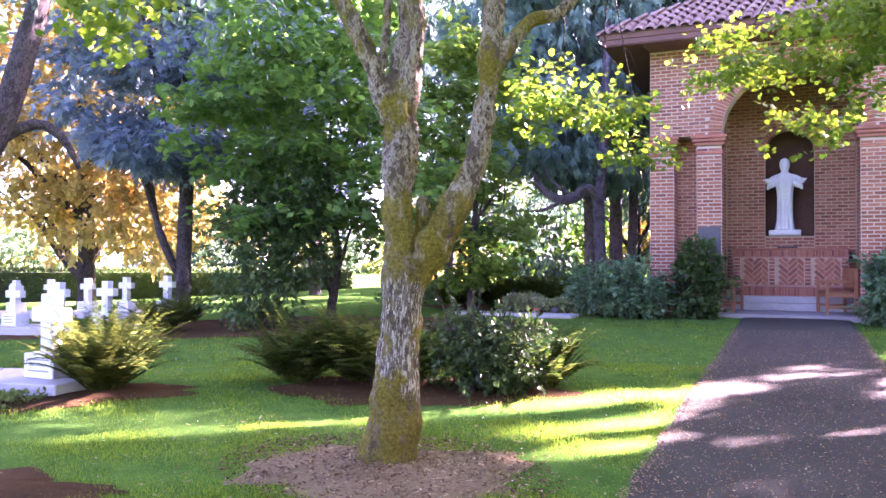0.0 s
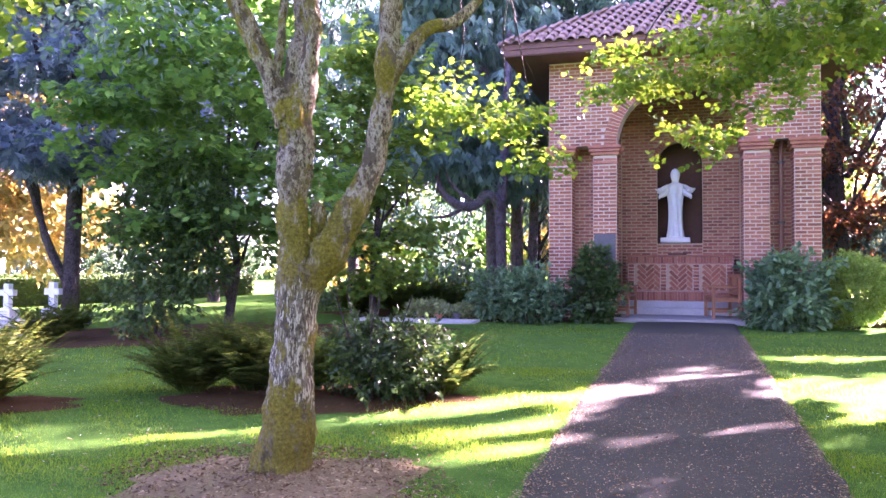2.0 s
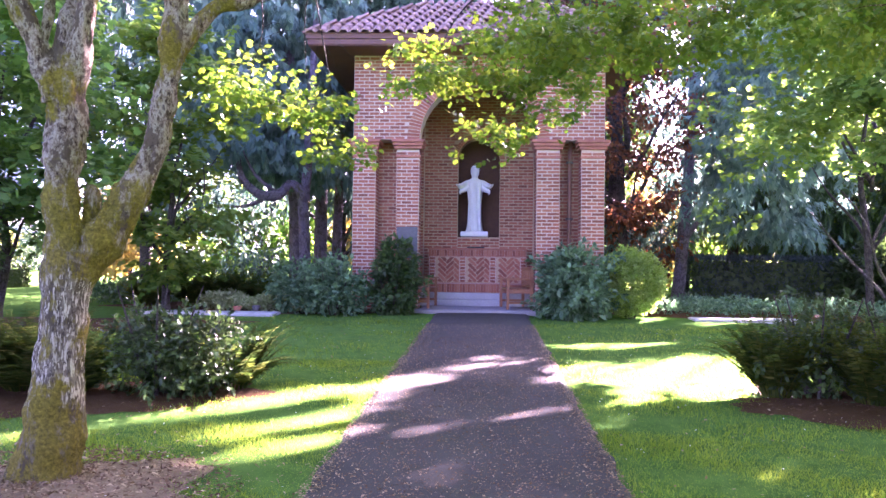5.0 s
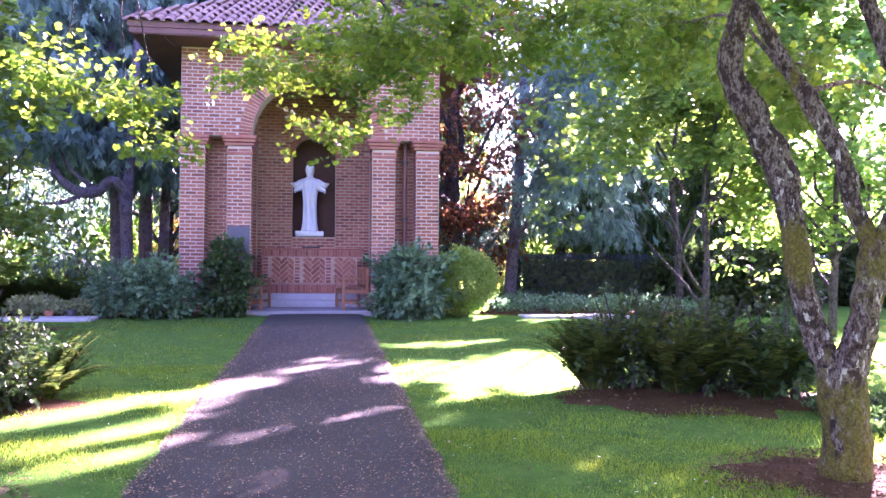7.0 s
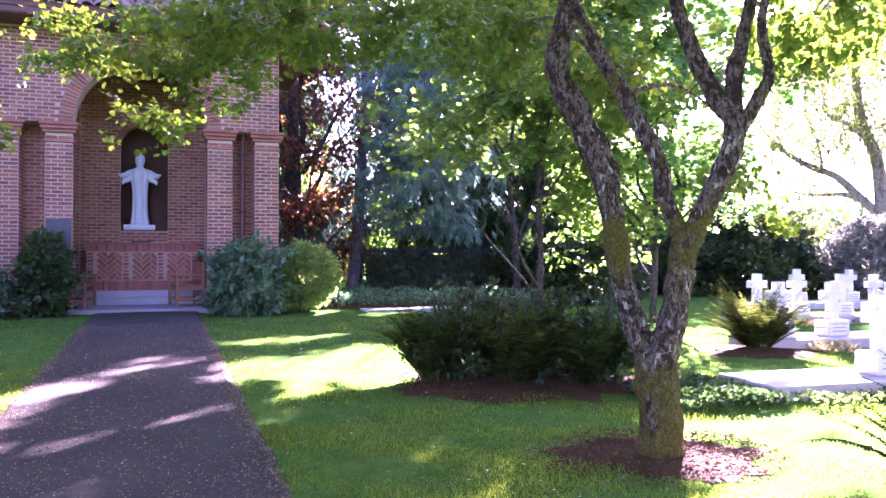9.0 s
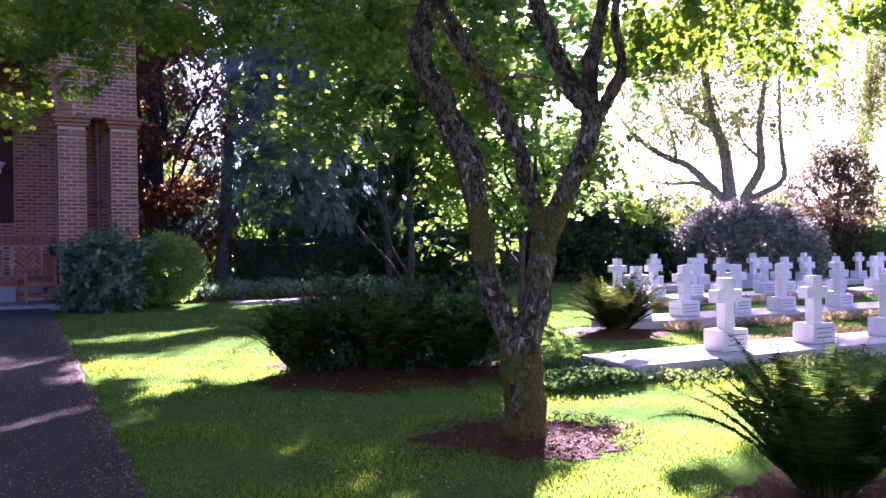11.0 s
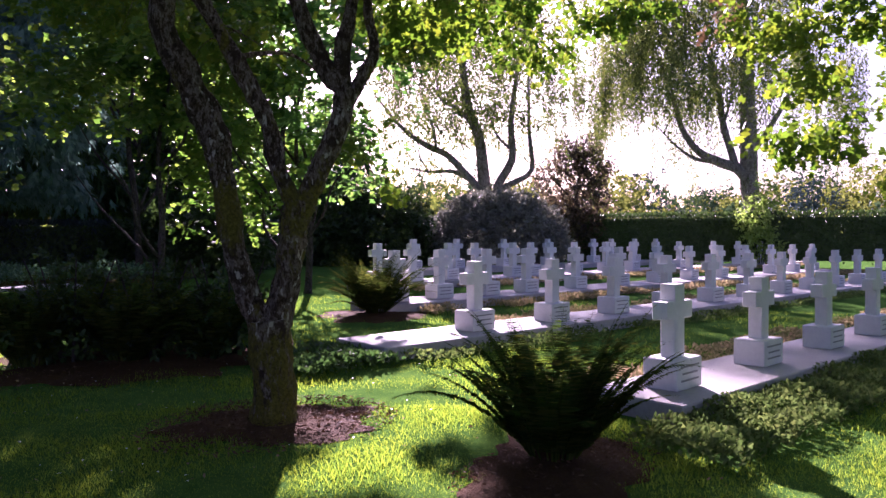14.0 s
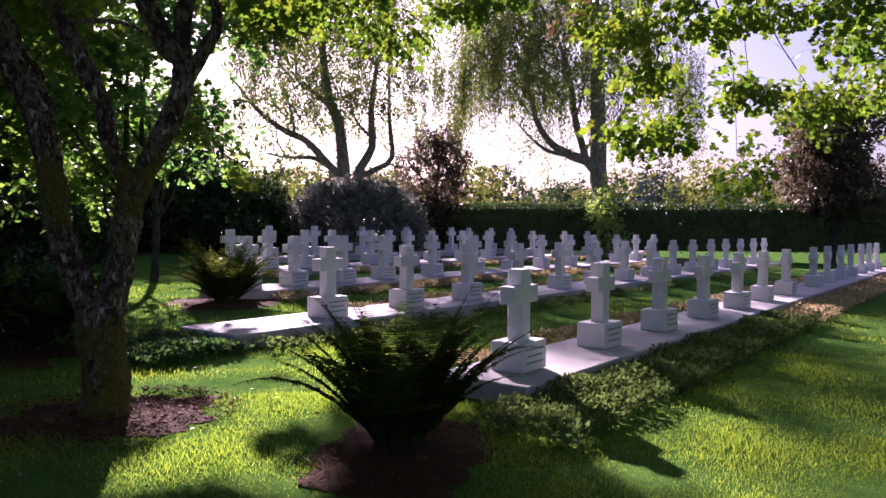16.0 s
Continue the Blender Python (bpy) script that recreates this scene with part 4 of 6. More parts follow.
tr = thing("forked_tree", "multi-stemmed tree with dark flaking bark", "tree", (3.52, 4.84, G(3.5, 4.84)))
TR = [
    [(3.52, 4.84, -0.04, 0.25), (3.51, 4.84, 0.12, 0.175), (3.51, 4.84, 0.40, 0.143), (3.49, 4.85, 0.64, 0.147), (3.48, 4.86, 0.82, 0.15)],
    [(3.47, 4.87, 0.66, 0.085), (3.44, 4.89, 0.78, 0.088), (3.37, 4.94, 1.0, 0.08), (3.30, 4.98, 1.28, 0.08), (3.27, 5.0, 1.6, 0.08), (3.23, 5.02, 1.88, 0.084), (3.19, 5.05, 2.1, 0.099), (3.08, 5.11, 2.38, 0.095), (2.95, 5.18, 2.66, 0.084), (2.91, 5.2, 2.88, 0.076), (2.97, 5.16, 3.2, 0.068), (3.02, 5.14, 3.6, 0.056), (2.92, 5.19, 4.07, 0.036), (2.6, 5.4, 4.8, 0.016)],
    [(3.5, 4.85, 0.68, 0.1), (3.54, 4.82, 0.85, 0.1), (3.58, 4.79, 1.08, 0.088), (3.62, 4.77, 1.35, 0.091), (3.65, 4.74, 1.64, 0.1)],
    [(3.64, 4.75, 1.52, 0.06), (3.62, 4.77, 1.63, 0.064), (3.55, 4.82, 1.87, 0.056), (3.50, 4.85, 2.15, 0.056), (3.39, 4.92, 2.41, 0.06), (3.28, 4.99, 2.67, 0.052), (3.16, 5.06, 2.93, 0.044), (3.04, 5.13, 3.2, 0.04), (2.98, 5.3, 3.44, 0.034), (2.7, 5.5, 4.1, 0.016)],
    [(3.66, 4.73, 1.54, 0.07), (3.71, 4.70, 1.67, 0.072), (3.79, 4.64, 1.9, 0.068), (3.88, 4.57, 2.17, 0.072), (3.92, 4.54, 2.4, 0.084)],
    [(3.92, 4.54, 2.3, 0.066), (3.90, 4.55, 2.4, 0.068), (3.80, 4.64, 2.57, 0.066), (3.71, 4.7, 2.81, 0.056), (3.62, 4.77, 3.17, 0.052), (3.59, 4.79, 3.53, 0.04), (3.7, 4.6, 4.3, 0.018)],
    [(3.92, 4.54, 2.34, 0.056), (3.90, 4.55, 2.64, 0.056), (3.95, 4.52, 2.95, 0.048), (3.99, 4.48, 3.26, 0.044), (3.96, 4.4, 3.9, 0.022)],
    [(3.93, 4.53, 2.32, 0.052), (4.02, 4.45, 2.53, 0.048), (4.07, 4.41, 2.69, 0.04), (4.04, 4.44, 2.94, 0.034), (4.07, 4.42, 3.21, 0.028), (4.3, 4.2, 3.9, 0.014)],
]
limbs(tr, TR, BARK_R, "limb", 26, 0.3, 12)
crown(tr, L_DRY, [(8.7, 4.1, 3.75, 0.16, 0.16, 0.18)], 260, 0.07, "lobed", 15, name="withered_leaves")
# crowns, overhead and hanging over the path
def boughs(parent, start, ends, r, bark):
    """Thin branches from one point of a limb out to leaf clumps."""
    o = parent.matrix_basis.translation
    rr = random.Random(len(ends))
    for e in ends:
        p, q = Vector(start), Vector(e)
        m1 = p.lerp(q, 0.35) + Vector((rr.uniform(-0.2, 0.2), rr.uniform(-0.2, 0.2), rr.uniform(0.1, 0.4)))
        m2 = p.lerp(q, 0.7) + Vector((rr.uniform(-0.2, 0.2), rr.uniform(-0.2, 0.2), rr.uniform(0.05, 0.3)))
        bm = bmesh.new()
        main = finer([(*(p - o), r), (*(m1 - o), r * 0.7), (*(m2 - o), r * 0.5), (*(q - o), r * 0.2)], 5)
        tube(bm, main, 6)
        for k in range(9):
            c = main[int(len(main) * rr.uniform(0.35, 0.98))]
            d = Vector((rr.uniform(-1, 1), rr.uniform(-1, 1), rr.uniform(-0.9, 0.5))) * rr.uniform(0.3, 0.8)
            b = Vector(c[:3])
            tube(bm, finer([(*b, r * 0.22), (*(b + d * 0.5 + Vector((0, 0, 0.06))), r * 0.15), (*(b + d), r * 0.05)], 3), 4, cap=False)
        part("bough", bm, bark, parent)


OVER = [(0.24, 11.0, 3.2, 0.5, 0.45, 0.3), (0.75, 11.0, 3.5, 0.35, 0.4, 0.32), (-0.5, 10.4, 4.0, 0.75, 0.7, 0.35), (0.5, 10.2, 4.1, 0.9, 0.8, 0.35), (1.4, 9.6, 4.15, 0.8, 0.8, 0.3), (-1.75, 10.2, 2.95, 0.34, 0.35, 0.3), (-2.05, 9.6, 3.4, 0.5, 0.5, 0.25), (-2.55, 8.7, 3.35, 0.45, 0.45, 0.4),
        (0.9, 8.6, 4.0, 0.9, 0.8, 0.3), (2.3, 8.9, 4.1, 0.8, 0.8, 0.35), (3.4, 8.6, 4.25, 0.8, 0.7, 0.35), (1.05, 10.6, 3.75, 0.5, 0.5, 0.3)]
crown(tl, L_BRIGHT, [(*q[:5], q[5] * 0.8) for q in OVER], 430, 0.078, "lobed", 11, twig=0.3, uneven=0.5, flat=0.6, parting=7.0)
boughs(tl, (0.6, 9.2, 4.9), [(0.24, 11.0, 3.45), (-0.6, 10.4, 4.0), (1.3, 9.6, 4.25), (0.9, 8.6, 4.05), (0.75, 11.0, 3.7)], 0.017, BARK_D)
boughs(tl, (-1.83, 7.4, 4.7), [(-2.5, 8.7, 3.5), (-2.05, 9.6, 3.5), (-1.75, 10.2, 3.1)], 0.013, BARK_D)
# out of sight above; kept dense to hold back sky light
crown(tl, L_MAPLE, [(-2.4, 4.7, 5.6, 2.6, 2.4, 0.8), (-1.0, 7.0, 5.2, 2.0, 1.8, 0.6), (-3.8, 5.2, 5.4, 1.6, 1.6, 0.6)], 110, 0.15, "oval", 12)
crown(tl, L_BRIGHT, [(-4.6, 4.3, 3.4, 0.45, 0.45, 0.22)], 170, 0.085, "lobed", 16, twig=0.3, uneven=0.5)
ROVER = [(5.3, 5.4, 3.5, 0.5, 0.5, 0.28), (6.6, 5.5, 3.7, 0.5, 0.5, 0.25), (7.6, 5.7, 3.6, 0.4, 0.4, 0.3), (8.2, 5.0, 3.95, 0.55, 0.5, 0.25), (8.0, 3.3, 3.5, 0.42, 0.45, 0.28), (8.2, 2.3, 3.4, 0.5, 0.5, 0.25), (8.5, 1.3, 3.25, 0.45, 0.4, 0.25), (8.05, 2.95, 2.35, 0.38, 0.36, 0.24), (8.1, 3.0, 2.95, 0.3, 0.3, 0.25), (9.3, 2.35, 2.75, 0.4, 0.4, 0.22), (10.4, 1.9, 2.7, 0.45, 0.45, 0.22), (10.2, 2.7, 2.0, 0.32, 0.3, 0.22),
         (6.1, 7.2, 2.3, 0.4, 0.4, 0.4), (4.4, 7.1, 3.3, 0.6, 0.5, 0.4), (4.3, 9.2, 4.3, 0.8, 0.7, 0.4), (6.2, 7.0, 1.9, 0.28, 0.28, 0.22), (9.6, 1.2, 3.2, 0.45, 0.45, 0.28), (11.0, 1.0, 3.0, 0.5, 0.5, 0.3),
         (10.9, 11.3, 5.2, 1.1, 0.9, 0.4), (9.9, 10.6, 4.9, 0.8, 0.7, 0.3), (12.1, 11.9, 5.6, 0.9, 0.8, 0.35)]
crown(tr, L_BRIGHT, ROVER, 560, 0.078, "lobed", 14, twig=0.3, uneven=0.5, droop=0.6, parting=7.0)
limbs(tr, [[(3.96, 4.4, 3.9, 0.03), (4.8, 4.0, 4.9, 0.03), (6.4, 3.4, 5.2, 0.025), (8.0, 2.8, 4.9, 0.015)], [(3.7, 4.6, 4.3, 0.03), (5.2, 5.2, 4.8, 0.025), (7.0, 5.4, 4.6, 0.015)]], BARK_R, "limb", 8, 0.1, 5)
boughs(tr, (8.0, 2.8, 4.9), [(8.0, 3.3, 3.5), (8.05, 2.95, 2.5), (9.3, 2.35, 2.85), (10.4, 1.9, 2.8), (10.2, 2.7, 2.15), (8.5, 1.3, 3.3)], 0.014, BARK_R)
boughs(tr, (7.0, 5.4, 4.6), [(6.4, 5.5, 3.6), (8.2, 5.0, 3.9), (7.6, 5.7, 3.4)], 0.012, BARK_R)
boughs(tr, (7.0, 5.4, 4.6), [(9.9, 10.6, 4.9), (10.9, 11.3, 5.2), (12.1, 11.9, 5.6)], 0.02, BARK_R)
boughs(tr, (3.3, 5.0, 2.6), [(4.4, 7.1, 3.3), (6.1, 7.2, 2.4), (4.3, 9.2, 4.3)], 0.022, BARK_R)
# clumps over and behind the path are unseen, added to block sky light
crown(tr, L_MAPLE, [(3.5, 4.9, 5.3, 2.4, 2.3, 0.9), (5.4, 5.6, 4.9, 1.6, 1.6, 0.7), (2.0, 5.8, 5.2, 1.6, 1.6, 0.7), (2.4, 2.4, 5.6, 2.2, 2.0, 0.7), (5.2, 2.6, 5.8, 2.0, 1.8, 0.7), (1.4, 0.6, 6.9, 2.8, 2.4, 0.7), (3.8, -1.4, 7.2, 2.8, 2.2, 0.7), (0.4, -2.4, 7.4, 2.6, 2.2, 0.7)], 75, 0.25, "lobed", 13, flat=0.6)


# ---------------------------------------------------------------- trees behind
def tree(name, label, place, trunk, bark, mat, clumps, per_m2, size, shape="oval", seed=1, droop=0.25, twig=0.4, hollow=0.4, parted=1.0, flat=None, parting=0.0):
    z = G(place[0], place[1])
    t = thing(name, label, "tree", (place[0], place[1], z))
    limbs(t, trunk, bark, "limb", 9, 0.1, 3)
    crown(t, mat, clumps, per_m2, size, shape, seed, droop=droop, twig=twig, hollow=hollow, tall=parted, flat=flat, parting=parting)
    return t


def stems(x, y, h, r, n, spread, seed):
    """A main stem with crooked side branches."""
    rr = random.Random(seed)
    z = G(x, y)
    w = lambda k: rr.uniform(-k, k)
    out = [[(x, y, z - 0.1, r * 1.3), (x + w(0.03), y, z + 0.3, r), (x + w(0.12), y + w(0.1), z + h * 0.3, r * 0.85), (x + w(0.25), y + w(0.2), z + h * 0.6, r * 0.6), (x + w(0.4), y + w(0.3), z + h, r * 0.15)]]
    for i in range(n):
        a, k = rr.uniform(0, 6.28), rr.uniform(0.06, 0.6)
        c, d = math.cos(a), math.sin(a)
        out.append([(x, y, z + h * k, r * 0.5), (x + 0.25 * spread * c + w(0.1), y + 0.25 * spread * d + w(0.1), z + h * (k + 0.1), r * 0.4), (x + 0.55 * spread * c + w(0.2), y + 0.55 * spread * d + w(0.2), z + h * (k + 0.24) + w(0.15), r * 0.27), (x + spread * c + w(0.2), y + spread * d, z + h * (k + 0.36), r * 0.08)])
    return out


def heap(x, y, z0, z1, r, n, seed, flat=0.5):
    """Clumps of a broad crown between two heights."""
    rr = random.Random(seed)
    out = []
    for i in range(n):
        f = (i + 0.5) / n
        a = i * 2.4 + rr.uniform(-0.4, 0.4)
        prof_ = math.sin(math.pi * min(0.95, 0.12 + 0.8 * f)) ** 0.6
        d = r * prof_ * rr.uniform(0.25, 0.75)
        s = r * rr.uniform(0.35, 0.55)
        out.append((x + d * math.cos(a), y + d * math.sin(a), z0 + (z1 - z0) * f, s, s, s * flat))
    return out


tree("maple", "dense dark green maple with several stems", (-8.0, 13.0), stems(-8.0, 13.0, 4.5, 0.09, 6, 1.4, 1), BARK_D, L_GREEN, heap(-8.4, 12.7, 1.9, 7.4, 2.5, 34, 2, 0.3), 80, 0.15, "lobed", 21, flat=0.4, parting=3.6)
tree("maple", "bright green maple in front of the conifers", (-6.2, 15.6), stems(-6.2, 15.6, 4.5, 0.08, 5, 1.2, 3), BARK_D, L_MAPLE, heap(-6.35, 15.7, 1.2, 6.3, 1.7, 24, 4, 0.3), 110, 0.15, "lobed", 22, flat=0.4, parting=3.8)
tree("blue_spruce", "tall blue-grey spruce with drooping boughs", (-13.6, 15.2), stems(-13.6, 15.2, 12, 0.2, 8, 2.0, 5), BARK_D, L_BLUE, heap(-13.4, 15.0, 3.6, 12, 3.6, 42, 6, 0.22), 44, 0.32, "spray", 23, 0.5, flat=0.5, parting=1.9)
tree("dark_tree", "leaning dark-barked tree with an arching limb", (-10.4, 6.6), [[(-10.4, 6.6, 0.0, 0.25), (-10.0, 6.9, 2.0, 0.2), (-9.57, 7.24, 3.25, 0.17), (-9.41, 7.44, 4.2, 0.16), (-9.2, 7.7, 5.6, 0.12)], [(-9.7, 7.15, 3.0, 0.09), (-9.32, 7.56, 3.32, 0.075), (-9.1, 7.82, 3.15, 0.06), (-8.96, 7.98, 2.75, 0.03)]], BARK_D, L_CONIF, [(-9.0, 8.2, 5.8, 2.0, 2.0, 0.8), (-7.4, 9.0, 5.0, 1.2, 1.2, 0.5)], 35, 0.12, "oval", 24)
tree("golden_tree", "broad tree, golden sunlight put into its leaf colour", (-21.5, 19.5), stems(-21.5, 19.5, 9, 0.3, 8, 4, 7), BARK_D, L_GOLD, heap(-21.5, 20.5, 2.2, 13, 6.0, 32, 8), 20, 0.26, "oval", 25)
tree("golden_tree", "broad tree, golden sunlight put into its leaf colour", (-27.0, 13.0), stems(-27, 13, 9, 0.3, 8, 4, 9), BARK_D, L_GOLD, heap(-27, 13, 2.0, 15, 6.0, 26, 10), 16, 0.26, "oval", 26)
tree("weeping_conifer", "tall dark conifer with drooping blue-green boughs", (-5.0, 21.5), [[(-5.0, 21.5, 0.4, 0.24), (-5.05, 21.5, 3.0, 0.2), (-5.3, 21.4, 6.0, 0.16), (-5.2, 21.4, 12.0, 0.06)], [(-4.4, 19.9, 0.3, 0.16), (-4.42, 19.8, 1.8, 0.14), (-4.45, 19.7, 2.9, 0.14), (-4.52, 19.6, 3.25, 0.13), (-4.75, 19.5, 3.38, 0.11), (-5.0, 19.5, 3.12, 0.13), (-5.42, 19.5, 3.1, 0.12), (-5.75, 19.5, 3.3, 0.1), (-5.98, 19.5, 3.62, 0.08), (-6.1, 19.6, 4.2, 0.05)], [(-4.44, 19.8, 2.8, 0.13), (-4.4, 20.0, 4.5, 0.11), (-4.3, 20.2, 8.0, 0.07)], [(-5.2, 19.5, 3.12, 0.06), (-5.7, 19.4, 2.85, 0.05), (-6.2, 19.4, 2.8, 0.02)], [(-5.1, 19.5, 3.2, 0.05), (-5.6, 19.45, 3.6, 0.04), (-5.9, 19.4, 4.2, 0.015)]], BARK_P, L_CONE, heap(-5.8, 21.4, 4.0, 13, 3.4, 44, 12, 0.26), 36, 0.36, "spray", 27, 1.2)
tree("weeping_conifer", "tall dark conifer with drooping blue-green boughs", (-4.4, 22.8), [[(-4.6, 22.6, 0.4, 0.2), (-4.6, 22.6, 4, 0.16), (-4.5, 22.6, 9, 0.08)], [(-4.2, 22.7, 0.4, 0.16), (-4.1, 22.7, 4, 0.12), (-4.0, 22.7, 8, 0.06)]], BARK_P, L_CONE, heap(-3.4, 23.5, 4.8, 12, 3.0, 22, 14, 0.3), 36, 0.36, "spray", 28, 1.2)
tree("dark_conifer", "low dark evergreen behind the conifer trunks", (-4.6, 26.0), stems(-4.6, 26.0, 5, 0.14, 6, 2.2, 81), BARK_D, L_CONIF, [(-6.6, 25.6, 4.0, 1.8, 1.2, 0.9), (-4.0, 26.0, 3.8, 1.6, 1.2, 0.8), (-8.2, 25.4, 3.2, 1.4, 1.2, 1.0), (-3.4, 25.6, 2.2, 0.8, 0.8, 1.0), (-7.4, 25.2, 1.5, 1.2, 0.9, 0.7), (-5.6, 25.8, 0.9, 1.8, 0.9, 0.6)], 60, 0.26, "needle", 82, 0.7)
tree("dark_conifer", "low dark evergreen beside the copper tree", (4.6, 25.0), stems(4.6, 25.0, 4, 0.12, 5, 1.6, 83), BARK_D, L_CONIF, [(4.4, 24.6, 2.6, 1.5, 1.0, 0.9), (5.6, 24.6, 2.2, 1.0, 0.9, 0.8), (3.4, 24.8, 1.8, 0.9, 0.8, 0.9)], 70, 0.24, "needle", 84, 0.7)
tree("maple", "backlit yellow-green maple behind the copper tree", (3.4, 26.4), stems(3.4, 26.4, 6, 0.1, 6, 1.6, 85), BARK_D, L_MAPLE, heap(3.6, 26.6, 3.0, 8.5, 2.0, 18, 86, 0.35), 45, 0.16, "lobed", 87, flat=0.5)
tree("copper_tree", "tree with copper-red foliage behind the chapel", (4.2, 23.8), stems(4.2, 23.8, 8, 0.16, 6, 2, 15), BARK_D, L_RED, heap(4.2, 23.8, 2.0, 11, 2.8, 30, 16), 46, 0.17, "oval", 29, parting=2.6)
tree("conifer", "conifer with purple-grey trunk and drooping boughs", (5.6, 23.0), [[(5.6, 23.4, 0.3, 0.2), (5.8, 23.35, 2.9, 0.16), (6.0, 23.3, 6.3, 0.12), (6.0, 23.3, 11, 0.04)], [(5.8, 23.4, 2.2, 0.09), (6.2, 23.2, 2.9, 0.06), (6.4, 23.1, 3.6, 0.03)]], BARK_P, L_CONE, heap(7.4, 21.4, 2.4, 8.0, 2.1, 30, 18, 0.24), 40, 0.3, "spray", 30, 1.0)
# the clump at 7.6 m is unseen, added to keep sun off the mossy trunk
tree("maple", "leafy maple with thin forked stems", (6.4, 12.6), stems(6.4, 12.6, 4.5, 0.06, 5, 1.4, 19), BARK_D, L_MAPLE, heap(6.6, 13.3, 2.9, 7.6, 2.5, 22, 20) + [(5.0, 13.1, 3.4, 0.7, 0.6, 0.3), (4.6, 13.3, 4.5, 0.7, 0.6, 0.3), (5.4, 13.0, 2.5, 0.6, 0.5, 0.25), (4.3, 13.4, 5.4, 0.8, 0.7, 0.3), (5.0, 15.6, 3.7, 0.8, 0.6, 0.45), (5.9, 16.8, 4.4, 0.9, 0.7, 0.5), (4.3, 13.4, 7.6, 1.7, 1.5, 0.8), (4.6, 13.8, 2.6, 0.8, 0.7, 0.3), (5.3, 13.9, 3.3, 0.9, 0.7, 0.35), (4.3, 13.9, 4.0, 0.8, 0.7, 0.3), (5.8, 13.6, 2.1, 0.7, 0.6, 0.3)], 95, 0.125, "lobed", 31, flat=0.45, parting=3.8)
# the last three clumps are unseen overhead, added to block the sun
tree("maple", "leafy maple with thin forked stems", (8.6, 12.4), stems(8.6, 12.4, 4.5, 0.07, 5, 1.4, 21), BARK_D, L_MAPLE, heap(8.0, 13.5, 1.7, 7.6, 2.1, 26, 22) + [(8.0, 15.8, 9.2, 2.8, 2.2, 0.9), (5.2, 14.4, 9.0, 2.4, 2.0, 0.8), (11.0, 17.6, 9.6, 2.4, 2.0, 0.8)], 95, 0.125, "lobed", 32, flat=0.45, parting=3.6)
# split from the maple beside it so this side reads as shaded
tree("maple", "dense maple with shade-toned leaves behind the forked tree", (9.6, 13.0), stems(9.6, 13.0, 4.5, 0.07, 7, 1.4, 23), BARK_D, L_GREEN, heap(9.5, 13.2, 2.7, 7.5, 2.0, 20, 25) + [(8.4, 10.8, 3.5, 0.7, 0.6, 0.7), (8.6, 10.7, 4.7, 0.8, 0.6, 0.6), (7.8, 9.8, 4.3, 0.6, 0.5, 0.5), (10.3, 11.5, 4.7, 0.8, 0.7, 0.5), (10.1, 11.6, 3.7, 0.7, 0.6, 0.5), (10.4, 11.9, 2.8, 0.7, 0.6, 0.4)], 90, 0.135, "lobed", 39, flat=0.45, parting=3.6)


def spread(x, y, az, lines):
    """Limbs of one tree given sideways and upwards in the plane across the direction az: (aside, height, radius)."""
    sx, sy = math.sin(radians(az)), -math.cos(radians(az))
    return [[(x + sx * d + 0.12 * math.sin(3 * h + d), y + sy * d + 0.12 * math.cos(2 * h), h, r) for d, h, r in line] for line in lines]


BIRCH = spread(23.6, 20.9, 42, [
    [(0.2, 0.2, 0.32), (0.05, 3.0, 0.26), (-0.35, 5.0, 0.2), (-0.5, 6.2, 0.18), (-0.85, 8.3, 0.13), (-1.2, 11, 0.06)],
    [(0.0, 2.8, 0.17), (-0.7, 3.7, 0.15), (-1.5, 4.4, 0.13), (-2.3, 4.75, 0.12), (-3.3, 5.5, 0.08), (-4.2, 6.8, 0.03)],
    [(0.0, 2.9, 0.11), (-0.6, 3.5, 0.1), (-1.2, 3.75, 0.09), (-2.2, 3.75, 0.06), (-3.0, 3.9, 0.03)],
    [(0.45, 2.0, 0.19), (0.6, 3.1, 0.18), (0.95, 4.2, 0.16), (1.1, 5.6, 0.12), (1.2, 8.2, 0.07), (1.1, 10.5, 0.03)],
    [(0.4, 2.9, 0.13), (1.2, 3.25, 0.12), (1.8, 3.8, 0.1), (1.75, 5.2, 0.08), (1.6, 8.5, 0.03)],
    [(-0.45, 5.6, 0.1), (-0.9, 6.2, 0.09), (-1.6, 6.6, 0.06), (-2.0, 8.0, 0.03)],
    [(-1.9, 4.6, 0.06), (-2.1, 5.6, 0.05), (-2.6, 7.2, 0.02)],
    [(0.95, 4.5, 0.07), (0.4, 5.2, 0.05), (0.2, 6.4, 0.02)],
    [(-2.2, 3.8, 0.04), (-2.5, 4.3, 0.035), (-2.6, 4.9, 0.01)]])
# stands out of sight; its crown dims the sky over the front crosses
tree("maple", "broad unseen maple south of the front grave row", (10.6, -3.4), stems(10.6, -3.4, 6.5, 0.16, 8, 3.0, 71), BARK_D, L_MAPLE, heap(10.4, -3.6, 2.6, 8.5, 4.0, 34, 72, 0.35), 14, 0.28, "lobed", 73, flat=0.5)
tree("maple", "leafy sunlit maple beside the conifer", (8.8, 18.6), stems(8.8, 18.6, 6, 0.09, 6, 1.6, 91), BARK_D, L_MAPLE, heap(8.7, 18.4, 4.4, 8.0, 1.9, 20, 92, 0.35), 60, 0.14, "lobed", 93, flat=0.45)
